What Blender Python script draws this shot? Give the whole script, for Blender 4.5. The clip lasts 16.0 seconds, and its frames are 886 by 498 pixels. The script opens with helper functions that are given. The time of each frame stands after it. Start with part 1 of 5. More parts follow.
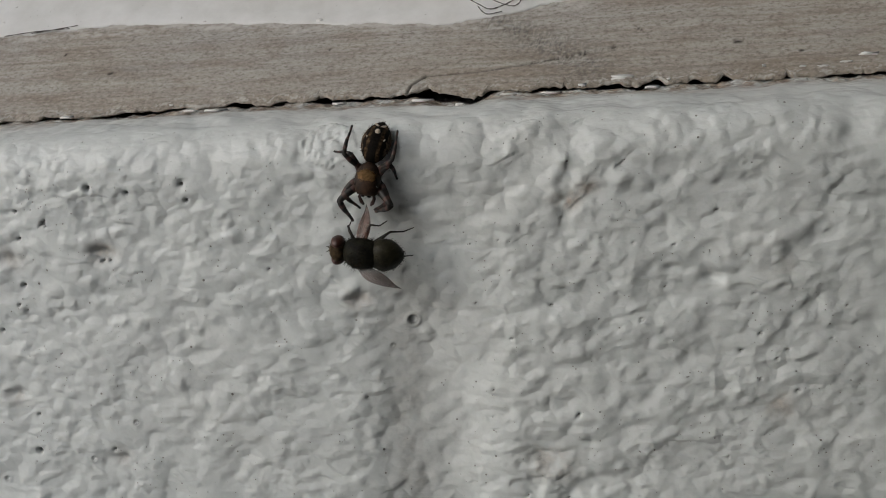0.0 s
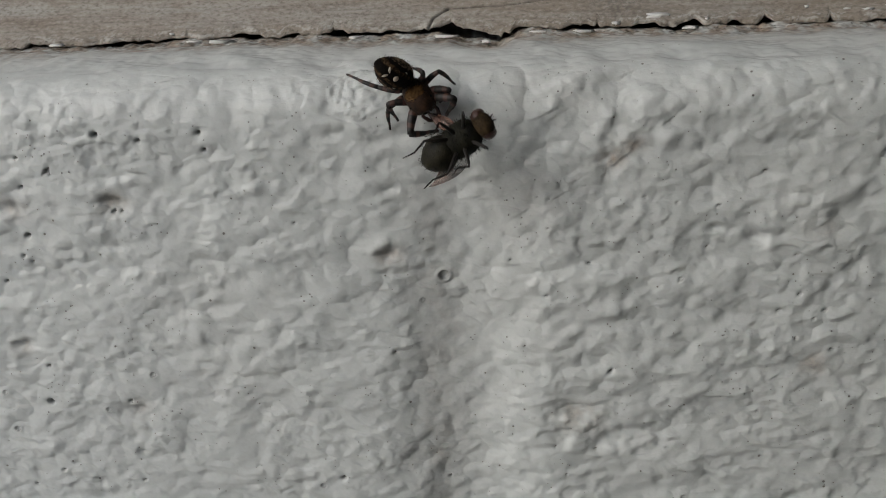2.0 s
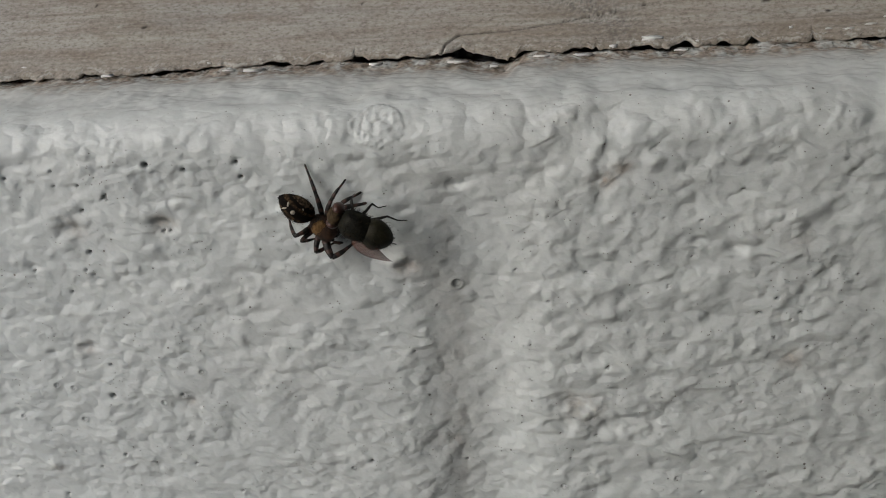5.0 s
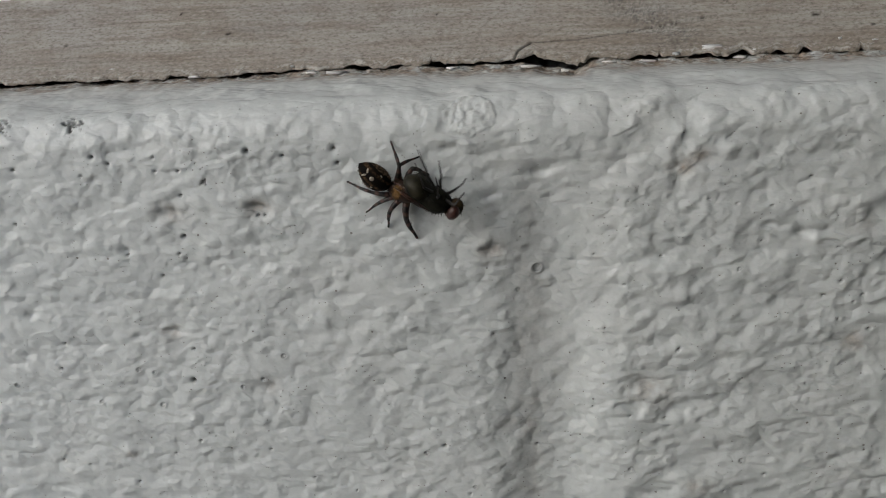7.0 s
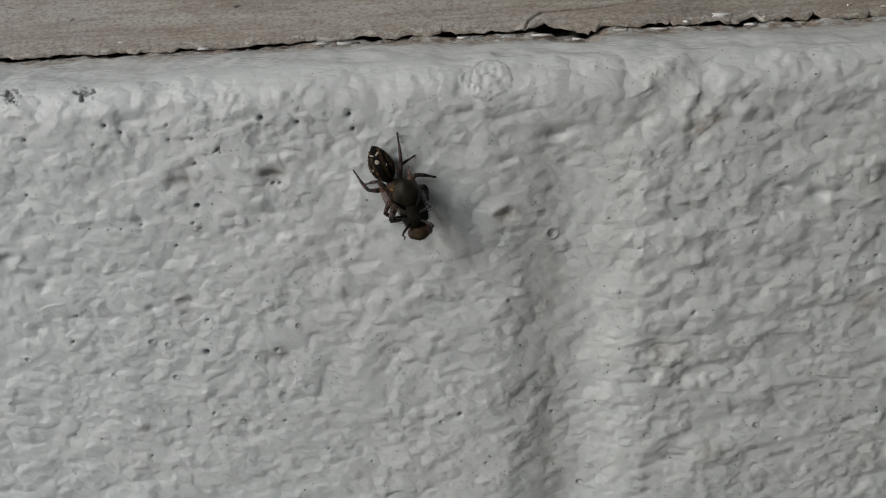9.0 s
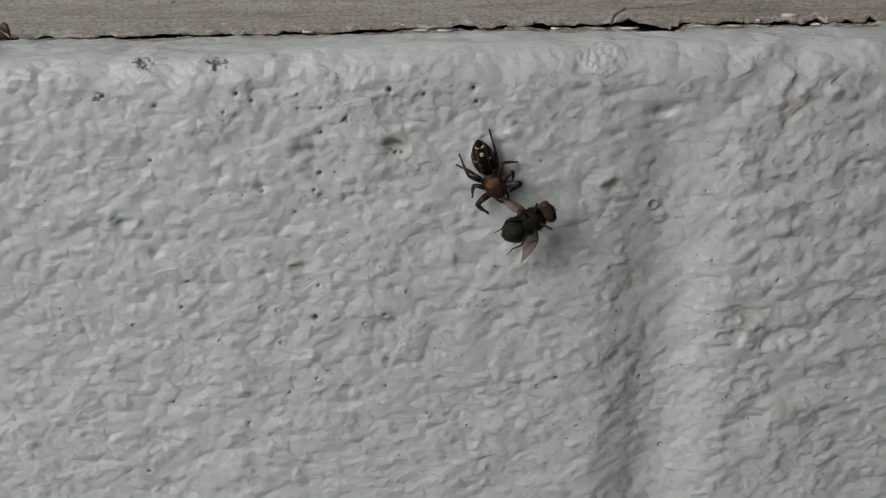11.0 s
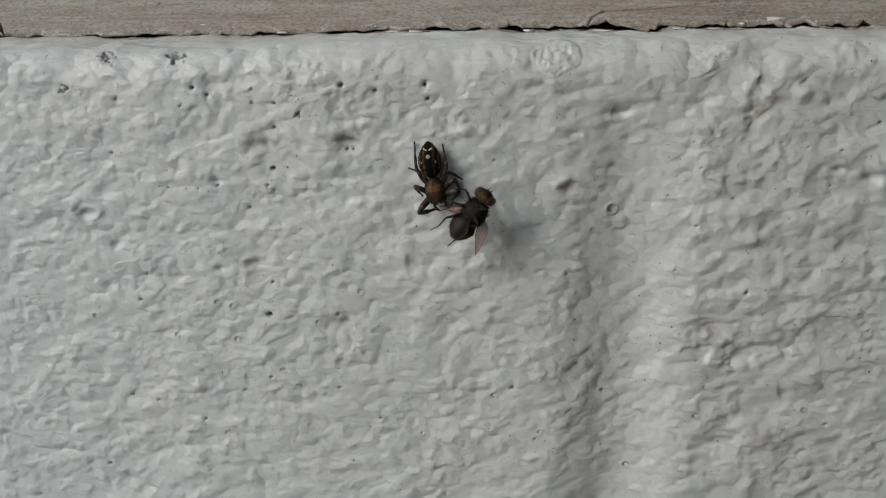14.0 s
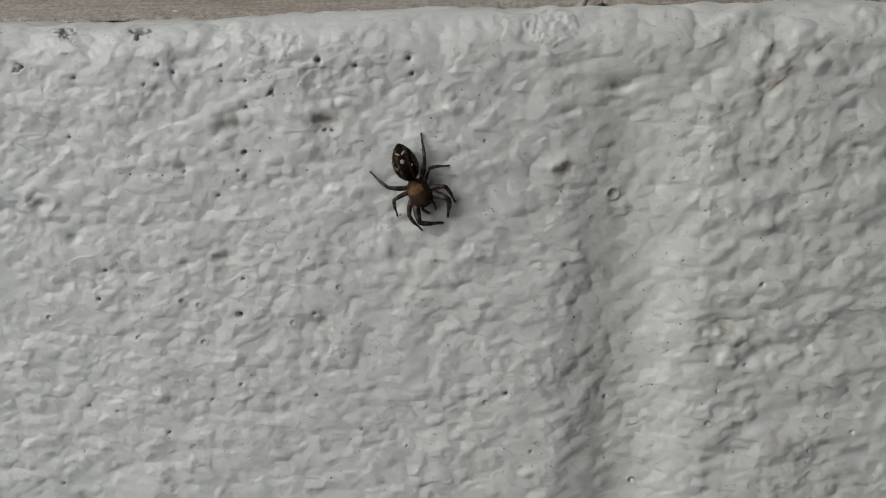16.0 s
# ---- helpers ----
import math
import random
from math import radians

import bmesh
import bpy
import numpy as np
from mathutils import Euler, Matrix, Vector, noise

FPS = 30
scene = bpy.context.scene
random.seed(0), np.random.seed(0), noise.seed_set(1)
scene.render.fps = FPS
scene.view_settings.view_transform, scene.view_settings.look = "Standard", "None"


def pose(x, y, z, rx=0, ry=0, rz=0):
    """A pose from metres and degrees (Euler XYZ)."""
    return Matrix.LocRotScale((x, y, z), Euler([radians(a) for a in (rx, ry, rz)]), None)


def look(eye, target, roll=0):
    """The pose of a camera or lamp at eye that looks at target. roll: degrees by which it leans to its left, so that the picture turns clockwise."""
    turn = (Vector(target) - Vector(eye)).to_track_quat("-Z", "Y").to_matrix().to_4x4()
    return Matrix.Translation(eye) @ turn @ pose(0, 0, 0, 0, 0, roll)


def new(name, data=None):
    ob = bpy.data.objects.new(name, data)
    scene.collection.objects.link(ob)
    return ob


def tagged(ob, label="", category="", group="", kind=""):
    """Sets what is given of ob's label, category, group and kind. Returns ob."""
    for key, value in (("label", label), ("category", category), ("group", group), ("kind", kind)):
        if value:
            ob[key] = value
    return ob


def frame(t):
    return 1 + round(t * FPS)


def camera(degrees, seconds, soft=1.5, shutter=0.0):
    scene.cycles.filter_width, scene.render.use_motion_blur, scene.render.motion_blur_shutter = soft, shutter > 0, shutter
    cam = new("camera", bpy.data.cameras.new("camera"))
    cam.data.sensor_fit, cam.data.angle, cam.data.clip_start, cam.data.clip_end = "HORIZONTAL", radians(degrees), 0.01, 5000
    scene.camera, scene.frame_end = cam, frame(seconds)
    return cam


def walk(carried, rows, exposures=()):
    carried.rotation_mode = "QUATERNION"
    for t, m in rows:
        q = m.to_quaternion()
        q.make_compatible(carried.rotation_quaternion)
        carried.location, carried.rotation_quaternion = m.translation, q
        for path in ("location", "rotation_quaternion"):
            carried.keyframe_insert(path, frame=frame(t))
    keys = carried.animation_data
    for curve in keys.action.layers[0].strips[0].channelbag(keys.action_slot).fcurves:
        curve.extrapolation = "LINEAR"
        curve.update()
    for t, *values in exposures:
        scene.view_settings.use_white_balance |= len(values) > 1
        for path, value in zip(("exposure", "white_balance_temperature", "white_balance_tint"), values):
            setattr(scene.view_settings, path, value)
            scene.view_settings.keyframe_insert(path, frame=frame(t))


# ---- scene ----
# Camera: one lens, carried by a shaky hand along the wall. World zero in x is the first eye; y = 0 is the wall's face.
cam = camera(55.4, 16.0, soft=0.95, shutter=0.4)
METRES, TILT, LEAN, TURN = 0.2, -13.85, 3.40, 8.0
Z0 = 0.8
ROWS = [
    (0.0, 0.0, 0.0, 0.0, 0.0, 0.0, -0.0),
    (0.5, -0.0288, -0.0108, -0.0006, -2.33, -0.96, -1.03),
    (1.0, -0.028, 0.0052, 0.0179, -1.85, -5.29, -0.98),
    (1.5, -0.0427, 0.0405, 0.018, -2.33, -5.44, -0.93),
    (2.0, -0.0512, 0.0258, 0.0426, -2.93, -7.48, -0.53),
    (2.5, -0.0184, 0.0293, 0.0881, -0.35, -10.96, 0.79),
    (3.0, -0.0217, 0.0255, 0.1052, -0.62, -11.76, 1.1),
    (5.5, -0.0457, -0.06, 0.0738, -0.81, -7.92, 0.41),
    (6.0, -0.0803, -0.0708, 0.0304, -2.42, -5.67, -0.18),
    (6.5, -0.0954, -0.0784, 0.0268, -2.23, -5.68, -0.28),
    (7.0, -0.119, -0.0771, 0.0337, -2.01, -5.82, -0.11),
    (7.5, -0.1296, -0.067, 0.0297, -1.86, -5.9, -0.02),
    (8.0, -0.1297, -0.042, 0.0192, -1.76, -5.89, 0.21),
    (10.5, -0.2316, -0.1379, -0.0153, -6.67, -5.06, -0.46),
    (11.0, -0.2968, -0.1144, -0.0511, -7.52, -3.09, -0.76),
    (11.5, -0.2869, -0.0982, -0.0392, -6.14, -4.08, -0.95),
    (12.0, -0.2537, -0.1183, -0.0573, -4.06, -2.85, -1.09),
    (12.5, -0.2182, -0.1375, -0.0688, -2.32, -1.89, -1.56),
    (13.0, -0.1894, -0.1296, -0.0542, -1.6, -2.14, -1.73),
    (13.5, -0.1795, -0.1166, -0.0506, -1.7, -1.74, -1.96),
    (14.0, -0.1846, -0.1099, -0.0745, -1.98, -1.17, -2.45),
    (14.5, -0.1848, -0.1094, -0.0738, -2.19, -0.61, -2.42),
    (15.0, -0.176, -0.057, -0.0796, -2.07, 0.45, -2.38),
    (15.5, -0.1795, -0.0466, -0.104, -2.56, 1.87, -2.37),
    (16.0, -0.1745, -0.0482, -0.1233, -2.4, 2.35, -2.31),
]
BASE = pose(0, -0.1085, Z0, TILT, LEAN, TURN)
walk(cam, [(t, BASE @ pose(METRES * x, METRES * y, METRES * z, 90 + pitch, roll, yaw)) for t, x, y, z, yaw, pitch, roll in ROWS],
     [(0.0, 0.04, 6180, 7), (1.0, 0.05, 6180, 7), (1.5, -0.01, 6180, 7), (2.0, -0.01, 6180, 7), (2.5, 0.05, 6190, 7), (3.0, 0.06, 6200, 7), (5.5, 0.06, 6200, 7), (7.0, 0.01, 6120, 7), (10.5, -0.08, 6100, 7), (11.0, -0.10, 6090, 7), (12.5, 0.00, 6100, 7), (13.5, 0.03, 6100, 7), (14.5, 0.06, 6190, 7), (16.0, 0.06, 6200, 7)])

# Light: an overcast day, brighter from the upper left.
world = bpy.data.worlds.new("overcast_sky")
scene.world = world
world.use_nodes = True
wn = world.node_tree.nodes
sky = wn.new("ShaderNodeTexSky")
sky.sky_type = "NISHITA"
sky.sun_disc = False
sky.sun_elevation = radians(36)
sky.sun_rotation = radians(-128)
sky.air_density, sky.dust_density, sky.ozone_density = 0.7, 4.0, 1.0
wn["Background"].inputs["Strength"].default_value = 0.128
world.node_tree.links.new(sky.outputs["Color"], wn["Background"].inputs["Color"])
sun_data = bpy.data.lights.new("sun", "SUN")
sun_data.energy, sun_data.angle, sun_data.color = 0.5, radians(30), (0.88, 1.0, 1.08)
sun = new("sun", sun_data)
sun.matrix_world = look((-0.74, -0.60, Z0 + 0.84), (0, 0, Z0))
scene.view_settings.exposure = 0.0

MM = 0.001


# ---- materials ----
def material(name):
    m = bpy.data.materials.new(name)
    m.use_nodes = True
    t = m.node_tree
    return m, t, t.nodes["Principled BSDF"]


def node(t, kind, links=None, **values):
    """A node with its settings and inputs; links: input -> socket."""
    n = t.nodes.new(kind)
    for key, value in values.items():
        if key in ("operation", "blend_type", "data_type", "attribute_name", "noise_dimensions", "feature", "clamp"):
            if key == "operation":
                n.operation = value
            elif key == "blend_type":
                n.blend_type = value
            elif key == "data_type":
                n.data_type = value
            elif key == "attribute_name":
                n.attribute_name = value
            elif key == "feature":
                n.feature = value
            elif key == "clamp":
                n.use_clamp = value
        else:
            n.inputs[key.replace("_", " ")].default_value = value
    for key, socket in (links or {}).items():
        t.links.new(socket, n.inputs[key])
    return n


def coords(t, scale, rotation=(0, 0, 0)):
    c = t.nodes.new("ShaderNodeTexCoord")
    n = t.nodes.new("ShaderNodeMapping")
    n.inputs["Scale"].default_value = scale
    n.inputs["Rotation"].default_value = [radians(a) for a in rotation]
    t.links.new(c.outputs["Object"], n.inputs["Vector"])
    return n.outputs["Vector"]


def noise_of(t, vector, scale, detail=3.0, rough=0.55, distortion=0.0):
    return node(t, "ShaderNodeTexNoise", {"Vector": vector}, Scale=scale, Detail=detail, Roughness=rough, Distortion=distortion).outputs["Fac"]


def ramp(t, fac, stops):
    r = t.nodes.new("ShaderNodeValToRGB")
    e = r.color_ramp.elements
    while len(e) < len(stops):
        e.new(0.5)
    for k, (pos, col) in enumerate(stops):
        e[k].position = pos
        e[k].color = (*col, 1) if len(col) == 3 else col
    t.links.new(fac, r.inputs["Fac"])
    return r.outputs["Color"]


def mixed(t, fac, a, b, blend="MIX"):
    m = t.nodes.new("ShaderNodeMix")
    m.data_type, m.blend_type = "RGBA", blend
    for socket, value in ((m.inputs[0], fac), (m.inputs[6], a), (m.inputs[7], b)):
        if isinstance(value, (int, float)):
            socket.default_value = value
        elif isinstance(value, tuple):
            socket.default_value = (*value, 1)
        else:
            t.links.new(value, socket)
    return m.outputs[2]


def bumped(t, bsdf, pairs, less=None):
    """Stacked bumps: (height socket, strength, distance); less: a socket that weakens them."""
    normal = None
    for height, strength, distance in pairs:
        b = t.nodes.new("ShaderNodeBump")
        b.inputs["Strength"].default_value, b.inputs["Distance"].default_value = strength, distance
        t.links.new(height, b.inputs["Height"])
        if less:
            m = node(t, "ShaderNodeMath", {1: less}, operation="SUBTRACT")
            m.inputs[0].default_value = 1.0
            k = node(t, "ShaderNodeMath", {0: m.outputs[0]}, operation="MULTIPLY")
            k.inputs[1].default_value = strength
            t.links.new(k.outputs[0], b.inputs["Strength"])
        if normal:
            t.links.new(normal, b.inputs["Normal"])
        normal = b.outputs["Normal"]
    t.links.new(normal, bsdf.inputs["Normal"])


def attribute(t, name):
    n = t.nodes.new("ShaderNodeAttribute")
    n.attribute_name = name
    return n.outputs["Fac"]


def wall_paint():
    """Old white masonry paint over concrete block, with darkened pinholes, grime and a rusty stain along the joint."""
    m, t, b = material("white_masonry_paint")
    v = coords(t, (1000, 1000, 1000))
    patch = noise_of(t, v, 0.035, 4, 0.6)
    fine = noise_of(t, v, 1.1, 5, 0.6)
    col = ramp(t, patch, [(0.25, (0.585, 0.612, 0.60)), (0.5, (0.63, 0.658, 0.645)), (0.75, (0.665, 0.685, 0.665))])
    col = mixed(t, ramp(t, fine, [(0.30, (0.5, 0.5, 0.5)), (0.55, (0, 0, 0))]), col, (0.555, 0.575, 0.56))
    # pinholes: the hearts of scattered cells, some of them only
    holes = node(t, "ShaderNodeTexVoronoi", {"Vector": v}, Scale=0.55)
    pick = node(t, "ShaderNodeMath", {0: node(t, "ShaderNodeSeparateColor", {"Color": holes.outputs["Color"]}).outputs[0]}, operation="MULTIPLY")
    pick.inputs[1].default_value = 0.13
    here = node(t, "ShaderNodeMath", {0: pick.outputs[0], 1: ramp(t, noise_of(t, v, 0.11, 2, 0.5), [(0.42, (0.3, 0.3, 0.3)), (0.62, (1, 1, 1))])}, operation="MULTIPLY")
    deep = node(t, "ShaderNodeMath", {0: here.outputs[0], 1: holes.outputs["Distance"]}, operation="SUBTRACT")
    hole = ramp(t, node(t, "ShaderNodeMath", {0: deep.outputs[0]}, operation="MULTIPLY").outputs[0], [(0.0, (0, 0, 0)), (0.012, (1, 1, 1))])
    col = mixed(t, hole, col, (0.28, 0.27, 0.25))
    # a finer scatter of specks, in clusters
    fine_holes = node(t, "ShaderNodeTexVoronoi", {"Vector": v}, Scale=1.25)
    few = node(t, "ShaderNodeMath", {0: ramp(t, node(t, "ShaderNodeSeparateColor", {"Color": fine_holes.outputs["Color"]}).outputs[1], [(0.12, (0, 0, 0)), (1.0, (0.17, 0.17, 0.17))]), 1: ramp(t, noise_of(t, v, 0.13, 3, 0.6), [(0.34, (0, 0, 0)), (0.58, (1, 1, 1))])}, operation="MULTIPLY")
    inside = node(t, "ShaderNodeMath", {0: few.outputs[0], 1: fine_holes.outputs["Distance"]}, operation="SUBTRACT")
    speck = ramp(t, inside.outputs[0], [(0.0, (0, 0, 0)), (0.035, (1, 1, 1))])
    col = mixed(t, speck, col, (0.33, 0.32, 0.30))
    col = mixed(t, attribute(t, "rust"), col, ramp(t, fine, [(0.38, (0.15, 0.105, 0.07)), (0.6, (0.36, 0.275, 0.20))]))
    col = mixed(t, attribute(t, "grime_and_dark"), col, (0.050, 0.042, 0.034))
    t.links.new(col, b.inputs["Base Color"])
    dull = node(t, "ShaderNodeMath", {0: attribute(t, "grime_and_dark")}, operation="MULTIPLY_ADD")
    dull.inputs[1].default_value, dull.inputs[2].default_value = 0.9, 0.45
    dull.use_clamp = True
    t.links.new(dull.outputs[0], b.inputs["Roughness"])
    b.inputs["Specular IOR Level"].default_value = 0.5
    dimple = ramp(t, node(t, "ShaderNodeMath", {0: hole, 1: speck}, operation="MAXIMUM").outputs[0], [(0, (1, 1, 1)), (1, (0, 0, 0))])
    # thin coats that end in edges, crisp here and soft there
    many = node(t, "ShaderNodeMath", {0: noise_of(t, coords(t, (620, 1000, 1000)), 0.27, 2, 0.45, 0.35)}, operation="MULTIPLY")
    many.inputs[1].default_value = 5.0
    level = node(t, "ShaderNodeMath", {0: many.outputs[0]}, operation="FLOOR")
    rest = node(t, "ShaderNodeMath", {0: many.outputs[0]}, operation="FRACT")
    wide = ramp(t, noise_of(t, v, 0.24, 3, 0.6), [(0.44, (0.5, 0.5, 0.5)), (0.62, (0.23, 0.23, 0.23))])
    first = node(t, "ShaderNodeMath", {1: wide}, operation="SUBTRACT")
    last = node(t, "ShaderNodeMath", {1: wide}, operation="ADD")
    first.inputs[0].default_value = last.inputs[0].default_value = 0.5
    rise = t.nodes.new("ShaderNodeMapRange")
    rise.interpolation_type = "SMOOTHSTEP"
    for key, socket in (("Value", rest.outputs[0]), ("From Min", first.outputs[0]), ("From Max", last.outputs[0])):
        t.links.new(socket, rise.inputs[key])
    edges = node(t, "ShaderNodeMath", {0: level.outputs[0], 1: rise.outputs[0]}, operation="ADD").outputs[0]
    # soft pads that press on one another, stronger in patches
    bent = node(t, "ShaderNodeVectorMath", {0: coords(t, (760, 1000, 1000)), 1: node(t, "ShaderNodeTexNoise", {"Vector": v}, Scale=0.5, Detail=2.0).outputs["Color"]}, operation="ADD")
    pad = t.nodes.new("ShaderNodeTexVoronoi")
    pad.feature = "SMOOTH_F1"
    pad.inputs["Scale"].default_value, pad.inputs["Smoothness"].default_value = 0.5, 0.25
    t.links.new(bent.outputs[0], pad.inputs["Vector"])
    much = ramp(t, noise_of(t, v, 0.16, 3, 0.6), [(0.36, (0.15, 0.15, 0.15)), (0.62, (1, 1, 1))])
    pads = node(t, "ShaderNodeMath", {0: node(t, "ShaderNodeMath", {1: pad.outputs["Distance"]}, operation="SUBTRACT").outputs[0], 1: much}, operation="MULTIPLY").outputs[0]
    bumped(t, b, [(edges, 1.0, 0.00011), (pads, 1.0, 0.00052), (noise_of(t, v, 0.75, 3, 0.5), 0.08, 0.0003), (noise_of(t, coords(t, (480, 1000, 1000)), 0.95, 3, 0.5), 0.35, 0.00022), (noise_of(t, v, 5.0, 2, 0.5), 0.25, 0.0001), (dimple, 1.0, 0.00035)], attribute(t, "level"))
    return m


def bare_wood():
    """Weathered bare wood: fine long grain, grey silvering and brown patches, dirt specks."""
    m, t, b = material("weathered_bare_wood")
    grain_v = coords(t, (70, 1900, 1700))
    long_v = coords(t, (11, 420, 380))
    v = coords(t, (1000, 1000, 1000))
    grain = noise_of(t, grain_v, 1.0, 6, 0.7, 0.3)
    bands = noise_of(t, long_v, 1.0, 5, 0.65, 0.6)
    patch = noise_of(t, v, 0.03, 4, 0.6, 0.5)
    stipple = noise_of(t, coords(t, (1250, 2000, 1800)), 1.0, 4, 0.65)
    col = ramp(t, bands, [(0.32, (0.17, 0.142, 0.112)), (0.46, (0.355, 0.315, 0.27)), (0.64, (0.46, 0.445, 0.405))])
    col = mixed(t, 0.38, col, ramp(t, grain, [(0.34, (0.12, 0.10, 0.08)), (0.47, (0.36, 0.335, 0.295)), (0.68, (0.50, 0.485, 0.45))]))
    col = mixed(t, ramp(t, patch, [(0.40, (0, 0, 0)), (0.66, (0.6, 0.6, 0.6))]), col, (0.40, 0.395, 0.38))
    mott = noise_of(t, coords(t, (130, 520, 470)), 1.0, 4, 0.6, 0.4)
    col = mixed(t, ramp(t, mott, [(0.34, (0.55, 0.55, 0.55)), (0.50, (0, 0, 0))]), col, (0.27, 0.232, 0.188))
    col = mixed(t, ramp(t, mott, [(0.52, (0, 0, 0)), (0.70, (0.55, 0.55, 0.55))]), col, (0.48, 0.47, 0.44))
    col = mixed(t, attribute(t, "smoke"), col, (0.12, 0.118, 0.115))
    col = mixed(t, attribute(t, "brown"), col, (0.29, 0.248, 0.20))
    col = mixed(t, ramp(t, stipple, [(0.33, (0.8, 0.8, 0.8)), (0.50, (0, 0, 0))]), col, (0.20, 0.175, 0.15))
    col = mixed(t, ramp(t, stipple, [(0.54, (0, 0, 0)), (0.72, (0.4, 0.4, 0.4))]), col, (0.58, 0.56, 0.53))
    col = mixed(t, attribute(t, "pale"), col, (0.60, 0.59, 0.56))
    col = mixed(t, attribute(t, "grime_and_dark"), col, (0.03, 0.026, 0.022))
    t.links.new(col, b.inputs["Base Color"])
    b.inputs["Roughness"].default_value = 0.8
    b.inputs["Specular IOR Level"].default_value = 0.2
    bumped(t, b, [(grain, 0.4, 0.0002), (stipple, 0.6, 0.00016)])
    return m


def gloss_paint():
    """The remains of white gloss paint on the wood."""
    m, t, b = material("white_trim_paint")
    v = coords(t, (1000, 1000, 1000))
    col = ramp(t, noise_of(t, v, 0.12, 5, 0.6), [(0.3, (0.62, 0.62, 0.60)), (0.65, (0.76, 0.76, 0.75))])
    col = mixed(t, ramp(t, noise_of(t, v, 0.9, 2, 0.5), [(0.72, (0, 0, 0)), (0.8, (0.8, 0.8, 0.8))]), col, (0.2, 0.18, 0.16))
    t.links.new(col, b.inputs["Base Color"])
    b.inputs["Roughness"].default_value = 0.45
    bumped(t, b, [(noise_of(t, v, 0.6, 4, 0.6), 0.3, 0.0002)])
    return m


def plain(name, dark, light, scale, rough, bump=0.2, spec=0.5, coat=0.0, sheen=0.0):
    """A two-tone mottled surface; scale is per millimetre."""
    m, t, b = material(name)
    v = coords(t, (1000, 1000, 1000))
    n = noise_of(t, v, scale, 4, 0.6)
    t.links.new(ramp(t, n, [(0.32, dark), (0.68, light)]), b.inputs["Base Color"])
    b.inputs["Roughness"].default_value, b.inputs["Specular IOR Level"].default_value = rough, spec
    b.inputs["Coat Weight"].default_value = coat
    b.inputs["Sheen Weight"].default_value = sheen
    bumped(t, b, [(noise_of(t, v, scale * 4, 3, 0.6), bump, 0.0001)])
    return m


def leg_skin():
    """Dark brown spider leg with paler reddish rings along it."""
    m, t, b = material("banded_leg_skin")
    v = coords(t, (1000, 1000, 1000))
    w = t.nodes.new("ShaderNodeTexWave")
    w.inputs["Scale"].default_value, w.inputs["Distortion"].default_value = 0.20, 1.2
    t.links.new(v, w.inputs["Vector"])
    col = ramp(t, w.outputs["Fac"], [(0.62, (0.006, 0.005, 0.004)), (0.82, (0.075, 0.036, 0.028))])
    col = mixed(t, ramp(t, noise_of(t, v, 3.0, 2), [(0.45, (0, 0, 0)), (0.7, (0.5, 0.5, 0.5))]), col, (0.05, 0.034, 0.026))
    t.links.new(col, b.inputs["Base Color"])
    b.inputs["Roughness"].default_value = 0.55
    return m


def abdomen_hair():
    """Nearly black velvet with a mottled golden brown stripe along each side and a paler rim."""
    m, t, b = material("striped_brown_velvet_hair")
    v = coords(t, (1000, 1000, 1000))
    across = node(t, "ShaderNodeMath", {0: node(t, "ShaderNodeSeparateXYZ", {"Vector": v}).outputs[0]}, operation="ABSOLUTE")
    wander = node(t, "ShaderNodeMath", {0: noise_of(t, v, 1.3, 3), 1: across.outputs[0]}, operation="MULTIPLY_ADD")
    wander.inputs[1].default_value = 1.0
    t.links.new(across.outputs[0], wander.inputs[2])
    scaled = node(t, "ShaderNodeMath", {0: wander.outputs[0]}, operation="MULTIPLY")
    scaled.inputs[1].default_value = 0.4
    col = ramp(t, scaled.outputs[0], [(0.30, (0.005, 0.004, 0.003)), (0.40, (0.11, 0.070, 0.036)), (0.56, (0.10, 0.060, 0.030)), (0.66, (0.006, 0.005, 0.004)), (0.84, (0.008, 0.006, 0.005)), (0.92, (0.16, 0.11, 0.07))])
    col = mixed(t, ramp(t, noise_of(t, v, 2.2, 3), [(0.42, (0.85, 0.85, 0.85)), (0.6, (0, 0, 0))]), col, (0.008, 0.006, 0.004))
    t.links.new(col, b.inputs["Base Color"])
    b.inputs["Roughness"].default_value, b.inputs["Specular IOR Level"].default_value = 0.8, 0.12
    bumped(t, b, [(noise_of(t, v, 3.0, 3), 0.6, 0.0001)])
    return m


def wing_membrane():
    """Smoky, pinkish brown see-through wing with dark veins."""
    m, t, b = material("smoky_wing_membrane")
    v = coords(t, (1000, 1000, 1000))
    veins = t.nodes.new("ShaderNodeTexWave")
    veins.bands_direction = "Y"
    veins.inputs["Scale"].default_value, veins.inputs["Distortion"].default_value = 0.22, 3.0
    veins.inputs["Detail Scale"].default_value = 0.3
    t.links.new(v, veins.inputs["Vector"])
    col = ramp(t, veins.outputs["Fac"], [(0.06, (0.06, 0.028, 0.018)), (0.2, (0.22, 0.115, 0.085))])
    t.links.new(col, b.inputs["Base Color"])
    b.inputs["Roughness"].default_value = 0.3
    b.inputs["Alpha"].default_value = 0.5
    return m


